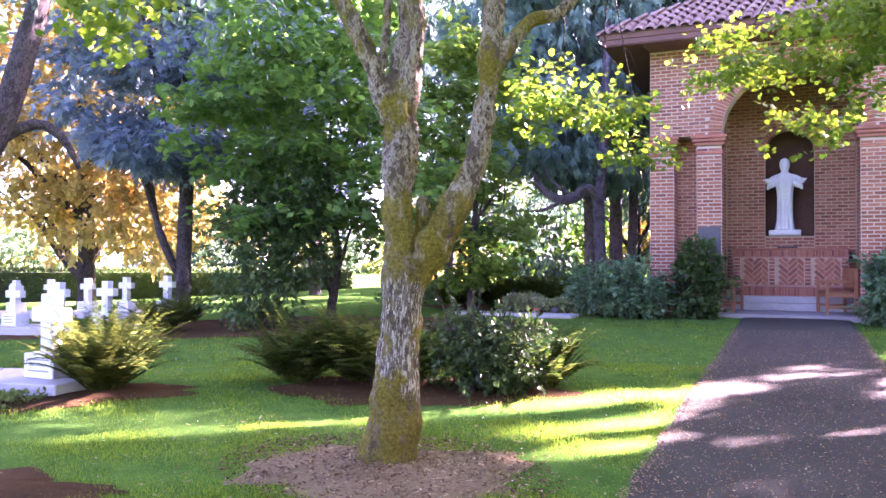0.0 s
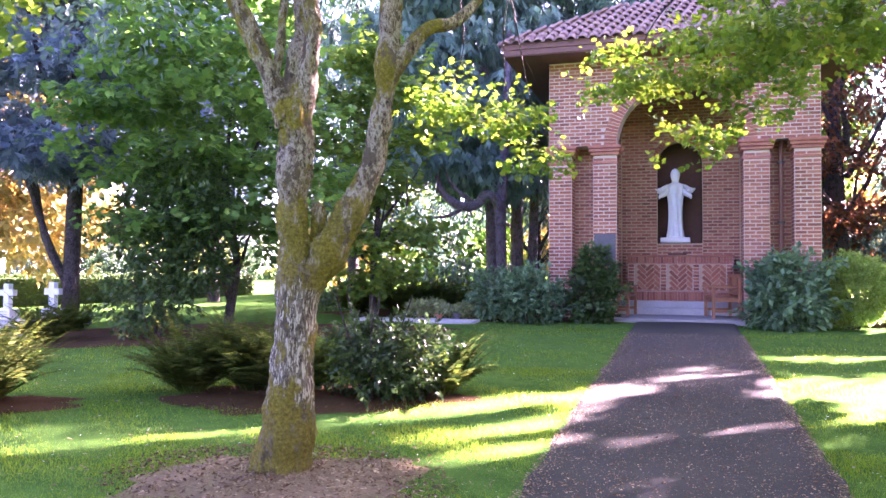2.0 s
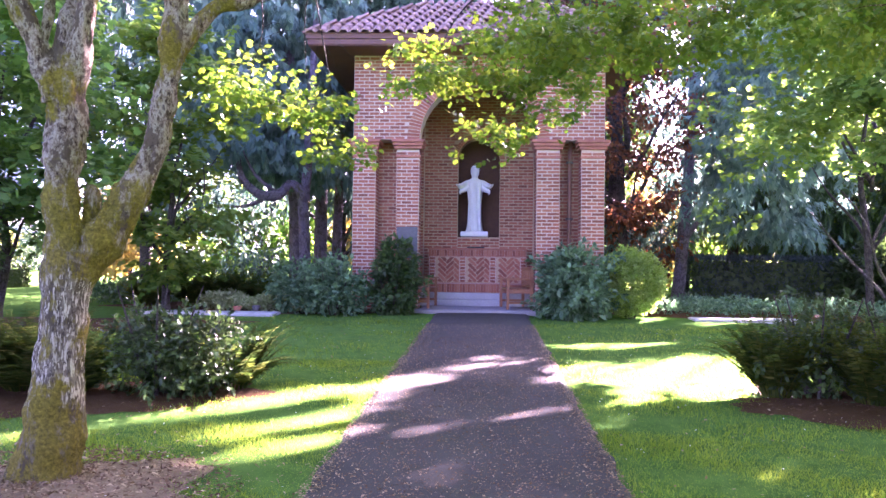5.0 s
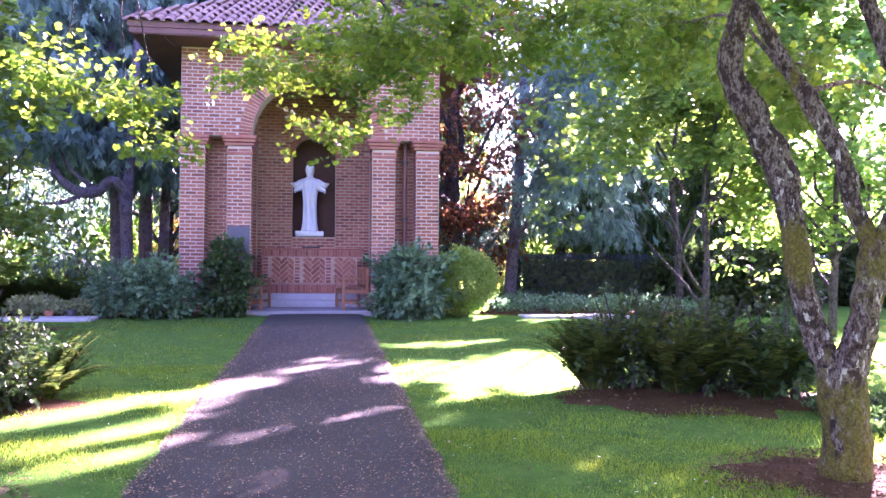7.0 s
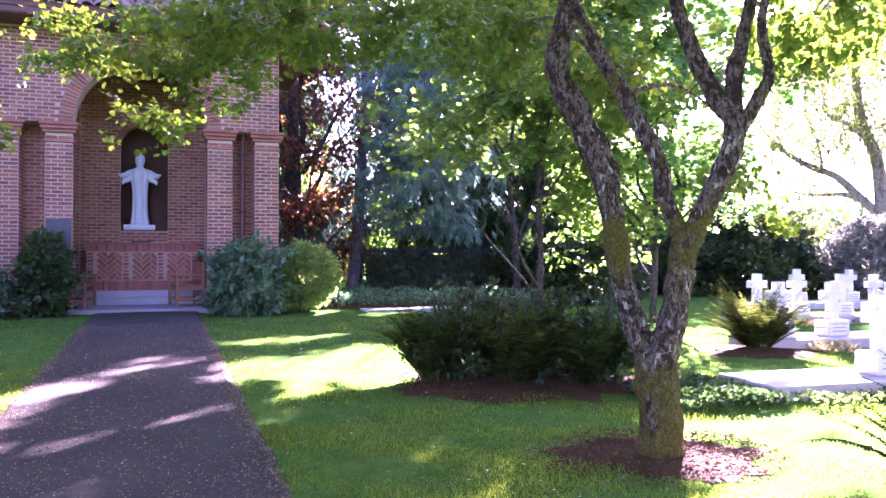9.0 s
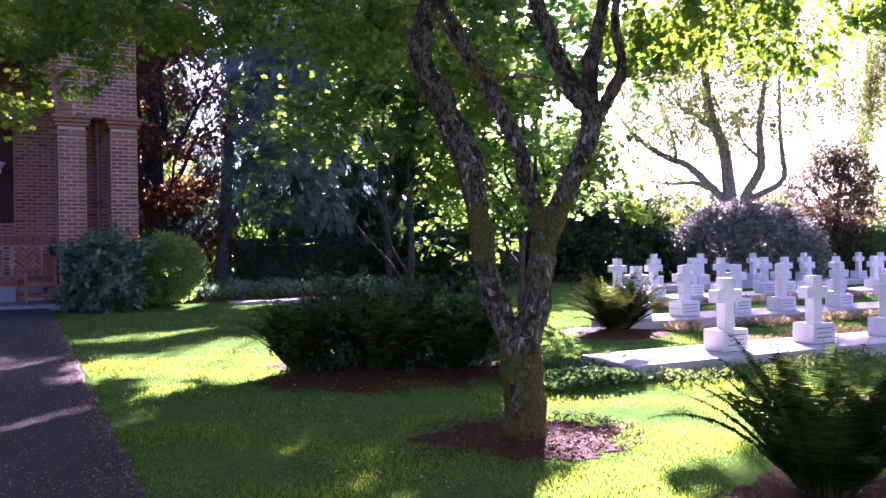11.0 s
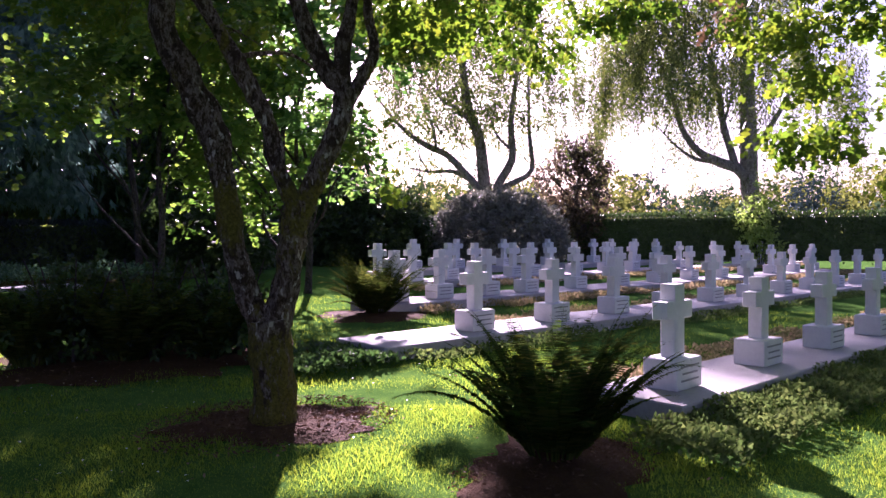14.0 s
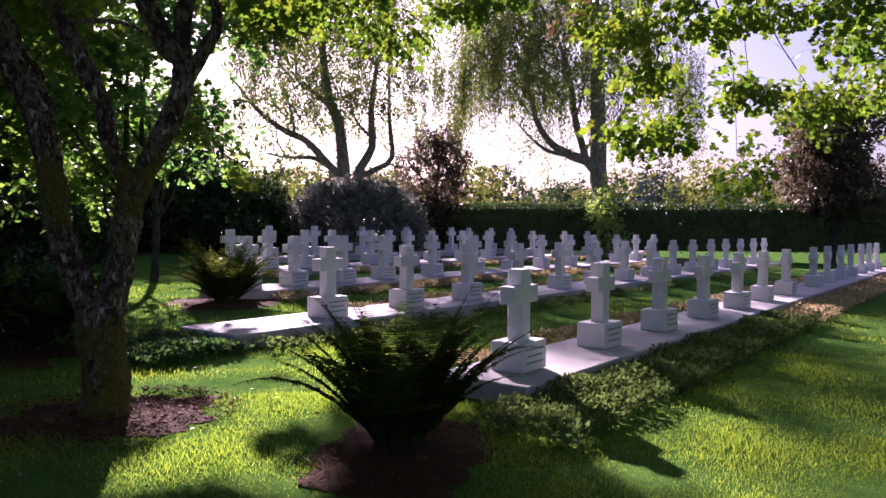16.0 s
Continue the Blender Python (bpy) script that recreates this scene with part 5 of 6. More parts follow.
# added trees, never in sight, that cut the sky light from the south
for i, (x, y, r) in enumerate(((4.8, -7.5, 3.6), (16.5, -4.5, 3.6), (9.5, -9.5, 4.0))):
    tree("maple", "unseen maple added in the south to block sky light", (x, y), stems(x, y, 6.5, 0.16, 8, 3.0, 171 + i), BARK_D, L_MAPLE, heap(x, y, 2.0, 9.0, r, 30, 172 + i, 0.4), 9, 0.32, "lobed", 173 + i, flat=0.5)
tree("birch", "backlit pale birch with hanging twigs", (23.6, 20.9), BIRCH, BARK_G, L_BIRCH, heap(23.4, 21.2, 5.2, 12, 4.6, 40, 24, 0.35) + [(21.6, 22.4, 4.2, 1.2, 1.0, 0.5), (20.8, 23.2, 5.0, 1.4, 1.2, 0.7), (24.9, 19.5, 4.6, 0.9, 0.8, 0.6), (22.6, 21.8, 5.0, 1.0, 0.9, 0.6), (22.0, 22.4, 3.0, 1.2, 1.0, 0.5)], 30, 0.12, "oval", 33, 0.8, parted=0.45)
WEEPER = spread(31.5, 13.6, 24, [
    [(0.3, -0.2, 0.46), (0.1, 1.4, 0.4), (-0.2, 3.0, 0.36), (-0.3, 5.5, 0.32), (-0.5, 12, 0.14)],
    [(-0.2, 3.4, 0.24), (-0.7, 3.85, 0.22), (-1.4, 4.1, 0.2), (-2.3, 4.6, 0.15), (-2.9, 5.6, 0.12), (-3.3, 7.2, 0.09), (-3.9, 9.2, 0.04)],
    [(-0.75, 3.9, 0.17), (-1.05, 4.5, 0.15), (-1.25, 5.6, 0.14), (-1.7, 7.6, 0.11), (-2.5, 10.2, 0.04)],
    [(-1.5, 4.15, 0.1), (-2.3, 4.25, 0.08), (-3.1, 4.8, 0.05), (-3.9, 5.8, 0.02)],
    [(-0.2, 4.6, 0.12), (0.9, 6.0, 0.1), (1.7, 8.0, 0.05)],
    [(-1.4, 5.4, 0.07), (-0.9, 6.6, 0.05), (-0.8, 8.4, 0.02)]])
tree("weeping_birch", "large weeping birch with thick grey trunk", (31.5, 13.6), WEEPER, BARK_G, L_BIRCH, heap(30.0, 15.8, 6.6, 13, 4.8, 34, 26, 0.5), 26, 0.12, "oval", 34, 1.0, parted=0.5)
# crowns that begin at 8 m or higher are added to shade lawn and graves
for i, (x, y, z0, z1, r, m) in enumerate(((-10.5, 24.5, 3.2, 13, 3.2, L_CONIF), (-15.5, 24, 3.6, 12, 3.4, L_BLUE), (-2.5, 26.5, 3.0, 13, 3.6, L_CONIF), (9.8, 25.8, 2.0, 5.0, 2.4, L_DARK), (13.5, 24.5, 1.4, 5.6, 2.6, L_DARK), (13.0, 25.5, 10.6, 13.5, 3.0, L_CONIF), (17.0, 23.0, 1.2, 5.6, 2.4, L_DARK), (4.0, 24.8, 8.0, 14, 3.0, L_CONIF), (8.4, 27.5, 2.5, 14, 3.4, L_CONIF), (3.4, 28.5, 3.0, 14, 3.4, L_CONIF))):
    tree("dark_conifer", "tall dense dark evergreen at the garden edge", (x, y), stems(x, y, z1 * 0.8, 0.2, 5, 1.5, 100 + i), BARK_D, m, heap(x, y, z0, z1, r, 26, 110 + i, 0.45), 14 if z0 > 9 else 38, 0.34, "needle", 120 + i, 0.7)
tree("purple_tree", "small tree with dark purple leaves", (26.6, 18.8), stems(26.6, 18.8, 4, 0.1, 6, 1.4, 27), BARK_D, L_PURPLE, heap(26.6, 18.8, 1.0, 4.9, 1.6, 14, 28), 190, 0.14, "oval", 35, parted=0.0)
tree("purple_tree", "small tree with dark purple leaves", (34.2, 5.4), stems(34.2, 5.4, 4, 0.1, 6, 1.6, 29), BARK_D, L_PURPLE, heap(34.2, 5.4, 1.8, 6.0, 2.2, 14, 30), 190, 0.16, "oval", 36, parted=0.0)


EDGE = ((-13.5, 30.0, 2.4, L_GOLD), (-10.6, 31.0, 2.0, L_BOX), (-8.2, 29.2, 1.5, L_GREEN), (-6.6, 32.0, 2.3, L_MAPLE), (-4.4, 30.0, 1.8, L_GOLD), (-1.5, 31.5, 2.4, L_GREEN), (3.0, 32.0, 2.4, L_GREEN), (6.0, 31.0, 2.0, L_GOLD), (8.8, 32.0, 2.2, L_MAPLE), (12.0, 30.5, 2.2, L_BOX), (15.5, 29.5, 2.2, L_MAPLE), (19.0, 28.0, 2.4, L_GREEN))
for i, (x, y, r, z1, m) in enumerate([(11.0, 28.0, 3.0, 11.0, L_MAPLE), (15.0, 27.2, 2.8, 9.0, L_GREEN)]):
    tree("edge_tree", "tall leafy backlit tree at the garden edge", (x, y), stems(x, y, z1 * 0.8, 0.14, 6, 2.0, 340 + i), BARK_D, m, heap(x, y, 2.4, z1, r, 26, 350 + i, 0.4), 34, 0.26, "lobed", 360 + i, flat=0.5)
for i, (x, y, r, m) in enumerate(EDGE):
    tree("edge_tree", "small leafy backlit tree at the garden edge", (x, y), stems(x, y, 3.2, 0.1, 5, 1.2, 140 + i), BARK_D, m, heap(x, y, 0.9, 2.6 + r, r, 16, 150 + i, 0.45), 34, 0.26, "oval", 160 + i)


def strands(parent, mat, cx, cy, z0, z1, r, n, seed, size=0.075, length=2.6, bunches=60):
    """Hanging twigs of a weeping crown."""
    g = np.random.default_rng(seed)
    b = g.integers(0, bunches, n)
    rad, ang = (r * np.sqrt(g.uniform(0.08, 1, bunches)))[b] + g.normal(size=n) * 0.22, g.uniform(0, 6.283, bunches)[b]
    ang = ang + g.normal(size=n) * 0.22 / np.maximum(rad, 0.3)
    rad = np.clip(rad, 0.1, r)
    top = z1 - (z1 - z0) * (rad / r) ** 1.3 * (g.uniform(0.6, 1.0, bunches)[b] + g.normal(size=n) * 0.04)
    L = length * g.uniform(0.35, 1.2, bunches)[b] * g.uniform(0.6, 1.1, n)
    pos, way = [], []
    m = 34
    sway = g.normal(size=(n, 2)) * 0.12
    for i in range(m):
        f = i / m
        p = np.stack([cx + rad * np.cos(ang) + sway[:, 0] * f, cy + rad * np.sin(ang) + sway[:, 1] * f, top - L * f], 1)
        pos.append(p + g.normal(size=(n, 3)) * 0.045)
        way.append(np.stack([g.normal(size=n), g.normal(size=n), -1.2 + 0.3 * g.normal(size=n)], 1))
    o = np.array(parent.matrix_basis.translation)
    part("hanging_foliage", leaves("hanging_twigs", mat, np.concatenate(pos) - o, np.concatenate(way), size, "pinna", seed=seed), mat, parent)


strands([o for o in scene.objects if o.name == "weeping_birch"][0], L_BIRCH, 30.6, 15.0, 5.4, 13.5, 5.4, 1900, 201, 0.13, 4.2, 120)
strands([o for o in scene.objects if o.name == "conifer"][0], L_CONE, 7.4, 21.2, 2.6, 8.0, 2.3, 70, 203, 0.2, 0.8)
strands([o for o in scene.objects if o.name == "birch"][0], L_BIRCH, 23.4, 21.2, 5.0, 12.0, 4.6, 800, 202, 0.12, 2.2, 80)


def shrub(name, label, place, mat, clumps, per_m2, size, shape="oval", seed=1, cat="shrub", droop=0.1, stemh=0.6, uneven=0.2):
    z = G(place[0], place[1])
    s = thing(name, label, cat, (place[0], place[1], z))
    bm = bmesh.new()
    rr = random.Random(seed)
    for i in range(5):
        a = i * 1.26 + rr.random()
        tube(bm, [(0.06 * math.cos(a), 0.06 * math.sin(a), -0.05, 0.02), (0.25 * math.cos(a), 0.25 * math.sin(a), stemh, 0.012), (0.4 * math.cos(a), 0.4 * math.sin(a), stemh * 1.7, 0.005)], 6)
    part("stem", bm, BARK_D, s)
    crown(s, mat, [(x, y, z + dz, rx, ry, rz) for x, y, dz, rx, ry, rz in clumps], per_m2, size, shape, seed, name="foliage", droop=droop, twig=size * 1.6, hollow=0.6, uneven=uneven, tall=False)
    return s


shrub("rhododendron", "rounded rhododendron with grey-green leaves by the chapel", (1.95, 16.3), L_RHODO, [(1.9, 16.3, 0.75, 0.75, 0.65, 0.7), (1.75, 16.1, 0.5, 0.6, 0.5, 0.5)], 560, 0.14, "oval", 41, uneven=0.36)
shrub("boxwood", "clipped bright green boxwood ball", (3.1, 16.7), L_BOX, [(3.1, 16.7, 0.75, 0.78, 0.7, 0.76)], 3200, 0.06, "oval", 42, uneven=0.06)
shrub("rhododendron", "low rhododendron bush beside the brick pier", (-2.9, 15.7), L_RHODO, [(-2.9, 15.8, 0.5, 0.75, 0.6, 0.6), (-3.6, 16.0, 0.45, 0.6, 0.5, 0.5)], 560, 0.12, "oval", 43, uneven=0.38)
shrub("rhododendron", "dark rhododendron bush beside the chapel step", (-1.8, 16.2), L_DARK, [(-1.75, 16.25, 0.55, 0.52, 0.45, 0.65), (-1.7, 16.3, 1.1, 0.3, 0.3, 0.4)], 600, 0.12, "oval", 44, uneven=0.36)
shrub("laurel_bush", "glossy dark laurel bush behind the mossy tree", (-2.85, 7.2), L_HEDGE, [(-2.75, 7.2, 0.38, 0.5, 0.5, 0.4), (-2.95, 7.3, 0.5, 0.36, 0.36, 0.3), (-2.45, 7.3, 0.4, 0.34, 0.36, 0.36)], 1100, 0.06, "oval", 45, uneven=0.42)
shrub("laurel_bush", "tall dark laurel bush reaching down to the soil", (-8.6, 11.6), L_DARK, [(-8.6, 11.6, 0.8, 0.9, 0.8, 0.8), (-8.9, 11.8, 1.9, 0.9, 0.8, 0.8), (-8.0, 12.0, 1.5, 0.7, 0.7, 0.8), (-8.2, 11.9, 2.6, 0.9, 0.8, 0.7)], 330, 0.1, "oval", 244, uneven=0.35)
shrub("dark_bush", "dark leafy bush among the ferns", (3.35, 8.05), L_HEDGE, [(3.4, 8.05, 0.5, 0.45, 0.45, 0.5), (3.1, 8.2, 0.35, 0.36, 0.36, 0.36)], 650, 0.07, "oval", 241, uneven=0.45)
shrub("dark_bush", "dark leafy bush among the ferns", (4.0, 7.8), L_HEDGE, [(4.0, 7.8, 0.46, 0.45, 0.45, 0.45), (4.35, 7.7, 0.4, 0.36, 0.36, 0.38)], 650, 0.07, "oval", 242, uneven=0.45)
shrub("dark_bush", "dark glossy bush beside the forked tree", (4.7, 7.5), L_DARK, [(4.7, 7.5, 0.42, 0.42, 0.42, 0.42)], 900, 0.08, "oval", 243)
shrub("round_bush", "large domed purple-grey clipped bush", (21.7, 18.4), L_DOME, [(21.6, 18.5, 0.8, 3.1, 2.6, 2.05)], 620, 0.13, "oval", 46, uneven=0.025)


shrub("yew_bush", "dark rounded yew at the garden edge", (18.0, 20.6), L_HEDGE, [(18.0, 20.6, 0.9, 2.2, 1.8, 1.8), (15.8, 21.2, 0.8, 1.6, 1.4, 1.5)], 420, 0.16, "oval", 47)
shrub("yew_bush", "dark rounded yew at the garden edge", (10.3, 17.8), L_HEDGE, [(10.6, 17.9, 0.7, 1.3, 1.1, 1.1)], 420, 0.15, "oval", 49)
shrub("yew_bush", "dark rounded yew at the garden edge", (12.6, 21.0), L_HEDGE, [(12.6, 21.0, 0.7, 1.6, 1.3, 1.4), (10.6, 21.6, 0.6, 1.3, 1.2, 1.2)], 420, 0.16, "oval", 48)


def fern(name, label, place, n, length, seed, mat=None, up=1.0):
    """A sword fern: arching fronds with paired leaflets round a crown."""
    rr = random.Random(seed)
    z = G(place[0], place[1])
    t = thing(name, label, "fern", (place[0], place[1], z))
    rach, pos, way, size = bmesh.new(), [], [], []
    for i in range(n):
        a = rr.uniform(0, 6.283)
        L = length * rr.uniform(0.7, 1.12)
        lift = up * rr.choice((0.6, 0.8, 1.0, 1.4, 1.9, 2.6)) * rr.uniform(0.8, 1.2)
        p = Vector((0.12 * math.cos(a), 0.12 * math.sin(a), 0.02))
        d = Vector((math.cos(a), math.sin(a), lift)).normalized()
        line = []
        steps = 14
        sag = rr.uniform(0.04, 0.13)
        for s in range(steps + 1):
            f = s / steps
            line.append((p.x, p.y, p.z, 0.006 * (1 - f) + 0.001))
            d = (d + Vector((0.015 * math.cos(a), 0.015 * math.sin(a), -sag * (0.2 + 1.3 * f)))).normalized()
            side = d.cross(Vector((0, 0, 1))).normalized()
            if s > 1:
                w = 0.11 * length * min(1, 0.45 + 2 * f) * (1 - f ** 2.2) + 0.012
                for k in (0.0, 0.25, 0.5, 0.75):
                    q = p + d * (L / steps) * k
                    for sg in (-1, 1):
                        pos.append(q)
                        way.append(side * sg + d * 0.3 + Vector((0, 0, -0.1)))
                        size.append(w)
            p = p + d * (L / steps)
        tube(rach, line, 4, cap=False)
    part("stalk_crown", rach, L_FERN, t)
    part("frond_mass", leaves("fronds", L_FERN, pos, way, size, "leaflet", roll=0.3, seed=seed), L_FERN, t)
    return t


FERNS = [(4.28, 3.04, 50, 0.98, 1), (-6.1, 5.75, 70, 0.95, 2), (-4.1, 7.2, 95, 0.95, 3), (-4.7, 7.0, 60, 0.85, 4), (-3.6, 7.05, 50, 0.8, 21), (3.0, 8.15, 60, 0.95, 5), (3.75, 7.75, 70, 1.0, 6), (4.5, 7.5, 60, 1.0, 7), (4.0, 8.3, 60, 1.0, 20), (8.3, 9.4, 70, 1.05, 8), (-10.2, 10.9, 50, 0.95, 9), (-11.4, 12.9, 40, 0.8, 10), (-2.3, 7.7, 35, 0.8, 11), (-6.0, 16.6, 60, 1.0, 12), (-5.0, 17.2, 60, 1.0, 13), (-5.5, 16.9, 50, 0.95, 22), (-7.2, 17.0, 40, 0.9, 14), (-7.9, 7.4, 45, 0.9, 15), (9.3, 10.6, 40, 0.8, 16)]
for x, y, n, ln, sd_ in FERNS:
    fern("sword_fern", "arching green sword fern in a soil bed", (x, y), int(n * 1.5), ln, sd_, up=2.6 if 2.5 < x < 4.6 and y > 2 else 1.75)


def hedge(name, label, x0, y0, x1, y1, w, h, seed, mat=L_HEDGE):
    L = math.hypot(x1 - x0, y1 - y0)
    t = thing(name, label, "hedge", (x0, y0, G(x0, y0)))
    ux, uy = (x1 - x0) / L, (y1 - y0) / L
    bm = bmesh.new()
    box(bm, 0.3, L - 0.3, -w * 0.4, w * 0.4, 0, h * 0.94)
    bm.transform(Matrix.Rotation(math.atan2(uy, ux), 4, "Z"))
    part("core", bm, L_HEDGE, t)
    rng = np.random.default_rng(seed)
    k = int(L * (2 * h + w) * 400)
    s, q = rng.uniform(0, L, k), rng.uniform(0, 2 * h + w, k)
    off = np.where(q < h, -w / 2, np.where(q < h + w, q - h - w / 2, w / 2))
    z = np.where(q < h, q, np.where(q < h + w, h, q - h - w))
    end = rng.random(k) < 2.5 / L
    s = np.where(end, np.where(s < L / 2, 0.12, L - 0.12), s)
    off = np.where(end, rng.uniform(-w / 2, w / 2, k), off)
    z = np.where(end, rng.uniform(0, h, k), z)
    pos = np.stack([ux * s - uy * off, uy * s + ux * off, z], 1) + rng.normal(size=(k, 3)) * 0.04
    out = np.stack([-uy * np.sign(off) * (z < h * 0.98), ux * np.sign(off) * (z < h * 0.98), 0.4 + (z > h * 0.98)], 1) + rng.normal(size=(k, 3)) * 0.6
    part("foliage", leaves("foliage", mat, pos, out, 0.1, "oval", seed=seed), mat, t)
    return t


hedge("hedge", "long clipped dark green hedge behind the graves", 27.0, 20.0, 41.0, -6.0, 1.2, 1.75, 51)
hedge("hedge", "long clipped green hedge behind the west graves", -29.0, 17.0, -17.0, 29.0, 1.2, 1.2, 52)
hedge("ivy_bank", "dark ivy-covered low bank behind the maples", 6.0, 24.5, 21.0, 20.5, 1.2, 1.15, 53, L_IVY)
# distant woods round the garden
shrub("garden_shrub", "yellow-green sunlit shrub at the birch foot", (29.4, 12.6), L_BOX, [(29.4, 12.6, 0.8, 0.7, 0.7, 0.8), (29.7, 12.9, 1.8, 0.6, 0.6, 0.8), (29.6, 12.4, 2.6, 0.45, 0.45, 0.6)], 220, 0.12, "oval", 62, uneven=0.35)
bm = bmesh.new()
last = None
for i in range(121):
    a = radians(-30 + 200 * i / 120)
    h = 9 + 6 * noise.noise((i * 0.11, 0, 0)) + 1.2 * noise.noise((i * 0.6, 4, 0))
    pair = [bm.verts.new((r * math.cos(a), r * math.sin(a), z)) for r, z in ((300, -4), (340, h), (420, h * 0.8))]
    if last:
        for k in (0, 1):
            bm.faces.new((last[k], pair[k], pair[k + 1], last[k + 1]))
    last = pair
tagged(part("backdrop", bm, HILL), "distant wooded hills, pale with painted haze", "hills", kind="structure")
rng = random.Random(5)
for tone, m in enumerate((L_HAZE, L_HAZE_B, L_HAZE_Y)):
    far = thing("far_trees", ("distant hazy green trees", "distant conifers tinted blue-grey for haze", "distant trees tinted yellow-green for sunlight")[tone], "trees", kind="stuff")
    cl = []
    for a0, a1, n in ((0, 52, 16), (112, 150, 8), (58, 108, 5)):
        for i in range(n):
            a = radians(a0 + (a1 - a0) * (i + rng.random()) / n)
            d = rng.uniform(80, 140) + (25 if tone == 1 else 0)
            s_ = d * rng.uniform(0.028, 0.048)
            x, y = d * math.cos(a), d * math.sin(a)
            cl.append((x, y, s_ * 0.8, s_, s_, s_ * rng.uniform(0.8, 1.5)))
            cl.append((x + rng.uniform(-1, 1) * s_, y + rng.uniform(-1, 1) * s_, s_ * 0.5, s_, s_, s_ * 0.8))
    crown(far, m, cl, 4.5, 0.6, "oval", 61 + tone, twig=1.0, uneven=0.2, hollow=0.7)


# ---------------------------------------------------------------- low planting, grass and litter
def blocked(x, y):
    """Where no lawn grows: path, soil, slabs, chapel."""
    out = (x > PATH_L - 0.03) & (x < PATH_R + 0.03) & (y < 17)
    for cx, cy, rx, ry, t in ((-2.4, 4.5, 0.92, 0.6, 0.2), (3.55, 4.9, 0.74, 0.56, -0.4), (-3.5, 7.1, 1.65, 0.85, 0.35), (3.95, 7.75, 1.5, 0.85, -0.35), (4.2, 2.95, 1.0, 0.55, 0.6), (-6.2, 5.6, 0.9, 0.5, 0.9), (-4.3, 3.2, 0.6, 0.35, 0.3)):
        c, s = math.cos(t), math.sin(t)
        u, v = (x - cx) * c + (y - cy) * s, -(x - cx) * s + (y - cy) * c
        out |= (u / rx) ** 2 + (v / ry) ** 2 < 0.5 + 0.2 * np.sin(x * 9 + y * 3) * np.sin(y * 11 - x * 4) + 0.25 * np.sin(x * 31 + y * 13) * np.sin(y * 37 - x * 17)
    for r, yy in ROW.items():
        out |= (np.abs(y - yy) < 0.44) & (x > {"A": 5.5, "B": 5.75, "C": 8.4, "D": 10.8, "E": 14.8}[r])
    out |= (y > 2.25) & (y < 2.95) & (x > 5.0)
    return out


def scatter(n, r0, r1, a0, a1, seed, power=0.75):
    g = np.random.default_rng(seed)
    r = r0 + (r1 - r0) * g.random(n) ** (1 / power) if power else g.uniform(r0, r1, n)
    a = np.radians(g.uniform(a0, a1, n))
    return r * np.cos(a), r * np.sin(a), g


gz = lambda x, y: -0.0105 * np.clip(x, -6, 40) - 0.033 * np.clip(-6 - x, 0, 16) + 0.0252 * np.clip(y, -12, 30)
for n, r0, r1, power, shape, seed in ((240000, 2.6, 6.6, 1.2, "blade", 71), (150000, 6.2, 10.0, 1.4, "blade", 73), (80000, 9.6, 15.5, 1.4, "blade", 75)):
    x, y, g = scatter(n, r0, r1, -15, 150, seed, power)
    k = ~blocked(x, y)
    x, y = x[k], y[k]
    rad = np.hypot(x, y)
    w = np.stack([g.normal(size=len(x)) * 0.45, g.normal(size=len(x)) * 0.45, np.ones(len(x))], 1)
    tuft = 0.9 + 0.5 * np.sin(x * 3.1 + np.sin(y * 2.3)) * np.sin(y * 3.7 + x)
    me = leaves("lawn_grass", BLADE, np.stack([x, y, gz(x, y) - 0.005], 1), w, (0.025 + 0.0014 * rad) * tuft, shape, roll=2.0, seed=seed + 1)
    tagged(part("lawn_grass", me, BLADE), "short green lawn grass with uneven tufts", "grass", kind="stuff")


def cover(label, x0, x1, y0, y1, n, size, h, mat, seed, patchy=0.0):
    g = np.random.default_rng(seed)
    x, y = g.uniform(x0, x1, n), g.uniform(y0, y1, n)
    if patchy:
        k = np.sin(x * 2.1 + seed) * np.sin(x * 0.9 + y * 3) > -patchy
        x, y = x[k], y[k]
    m = len(x)
    top = h * (0.5 + 0.5 * np.abs(np.sin(x * 2.9 + seed) * np.sin(y * 5 + x)))
    z = gz(x, y) + top * g.random(m) ** 0.6
    way = np.stack([g.normal(size=m), g.normal(size=m), 0.7 + 0.5 * g.random(m)], 1)
    tagged(part("ground_cover", leaves("ground_cover", mat, np.stack([x, y, z], 1), way, size, "oval", seed=seed), mat), label, "ground cover", kind="stuff")


cover("low green ground cover along the front slab", 4.9, 13.0, 2.2, 2.96, 16000, 0.05, 0.16, L_COVER, 81)
cover("low green and brown ground cover along the front slab", 12.5, 28.0, 2.2, 2.96, 9000, 0.06, 0.13, L_HEATH, 82)
cover("pale heather behind the front slab", 6.0, 28.0, 3.85, 4.45, 15000, 0.05, 0.13, L_HEATH, 83, 0.35)
cover("dark leafy ground cover at the slab end", 4.6, 5.75, 6.0, 7.0, 2600, 0.06, 0.18, L_DARK, 84)
cover("low green ground cover before a grave slab", 5.9, 29.0, 5.8, 6.22, 9000, 0.05, 0.12, L_COVER, 85, 0.5)
cover("pale heather before a grave slab", 8.6, 29.0, 7.1, 7.7, 12000, 0.06, 0.14, L_HEATH, 86, 0.3)
cover("pale heather before a grave slab", 9.0, 29.0, 8.85, 9.3, 11000, 0.06, 0.14, L_HEATH, 87, 0.3)
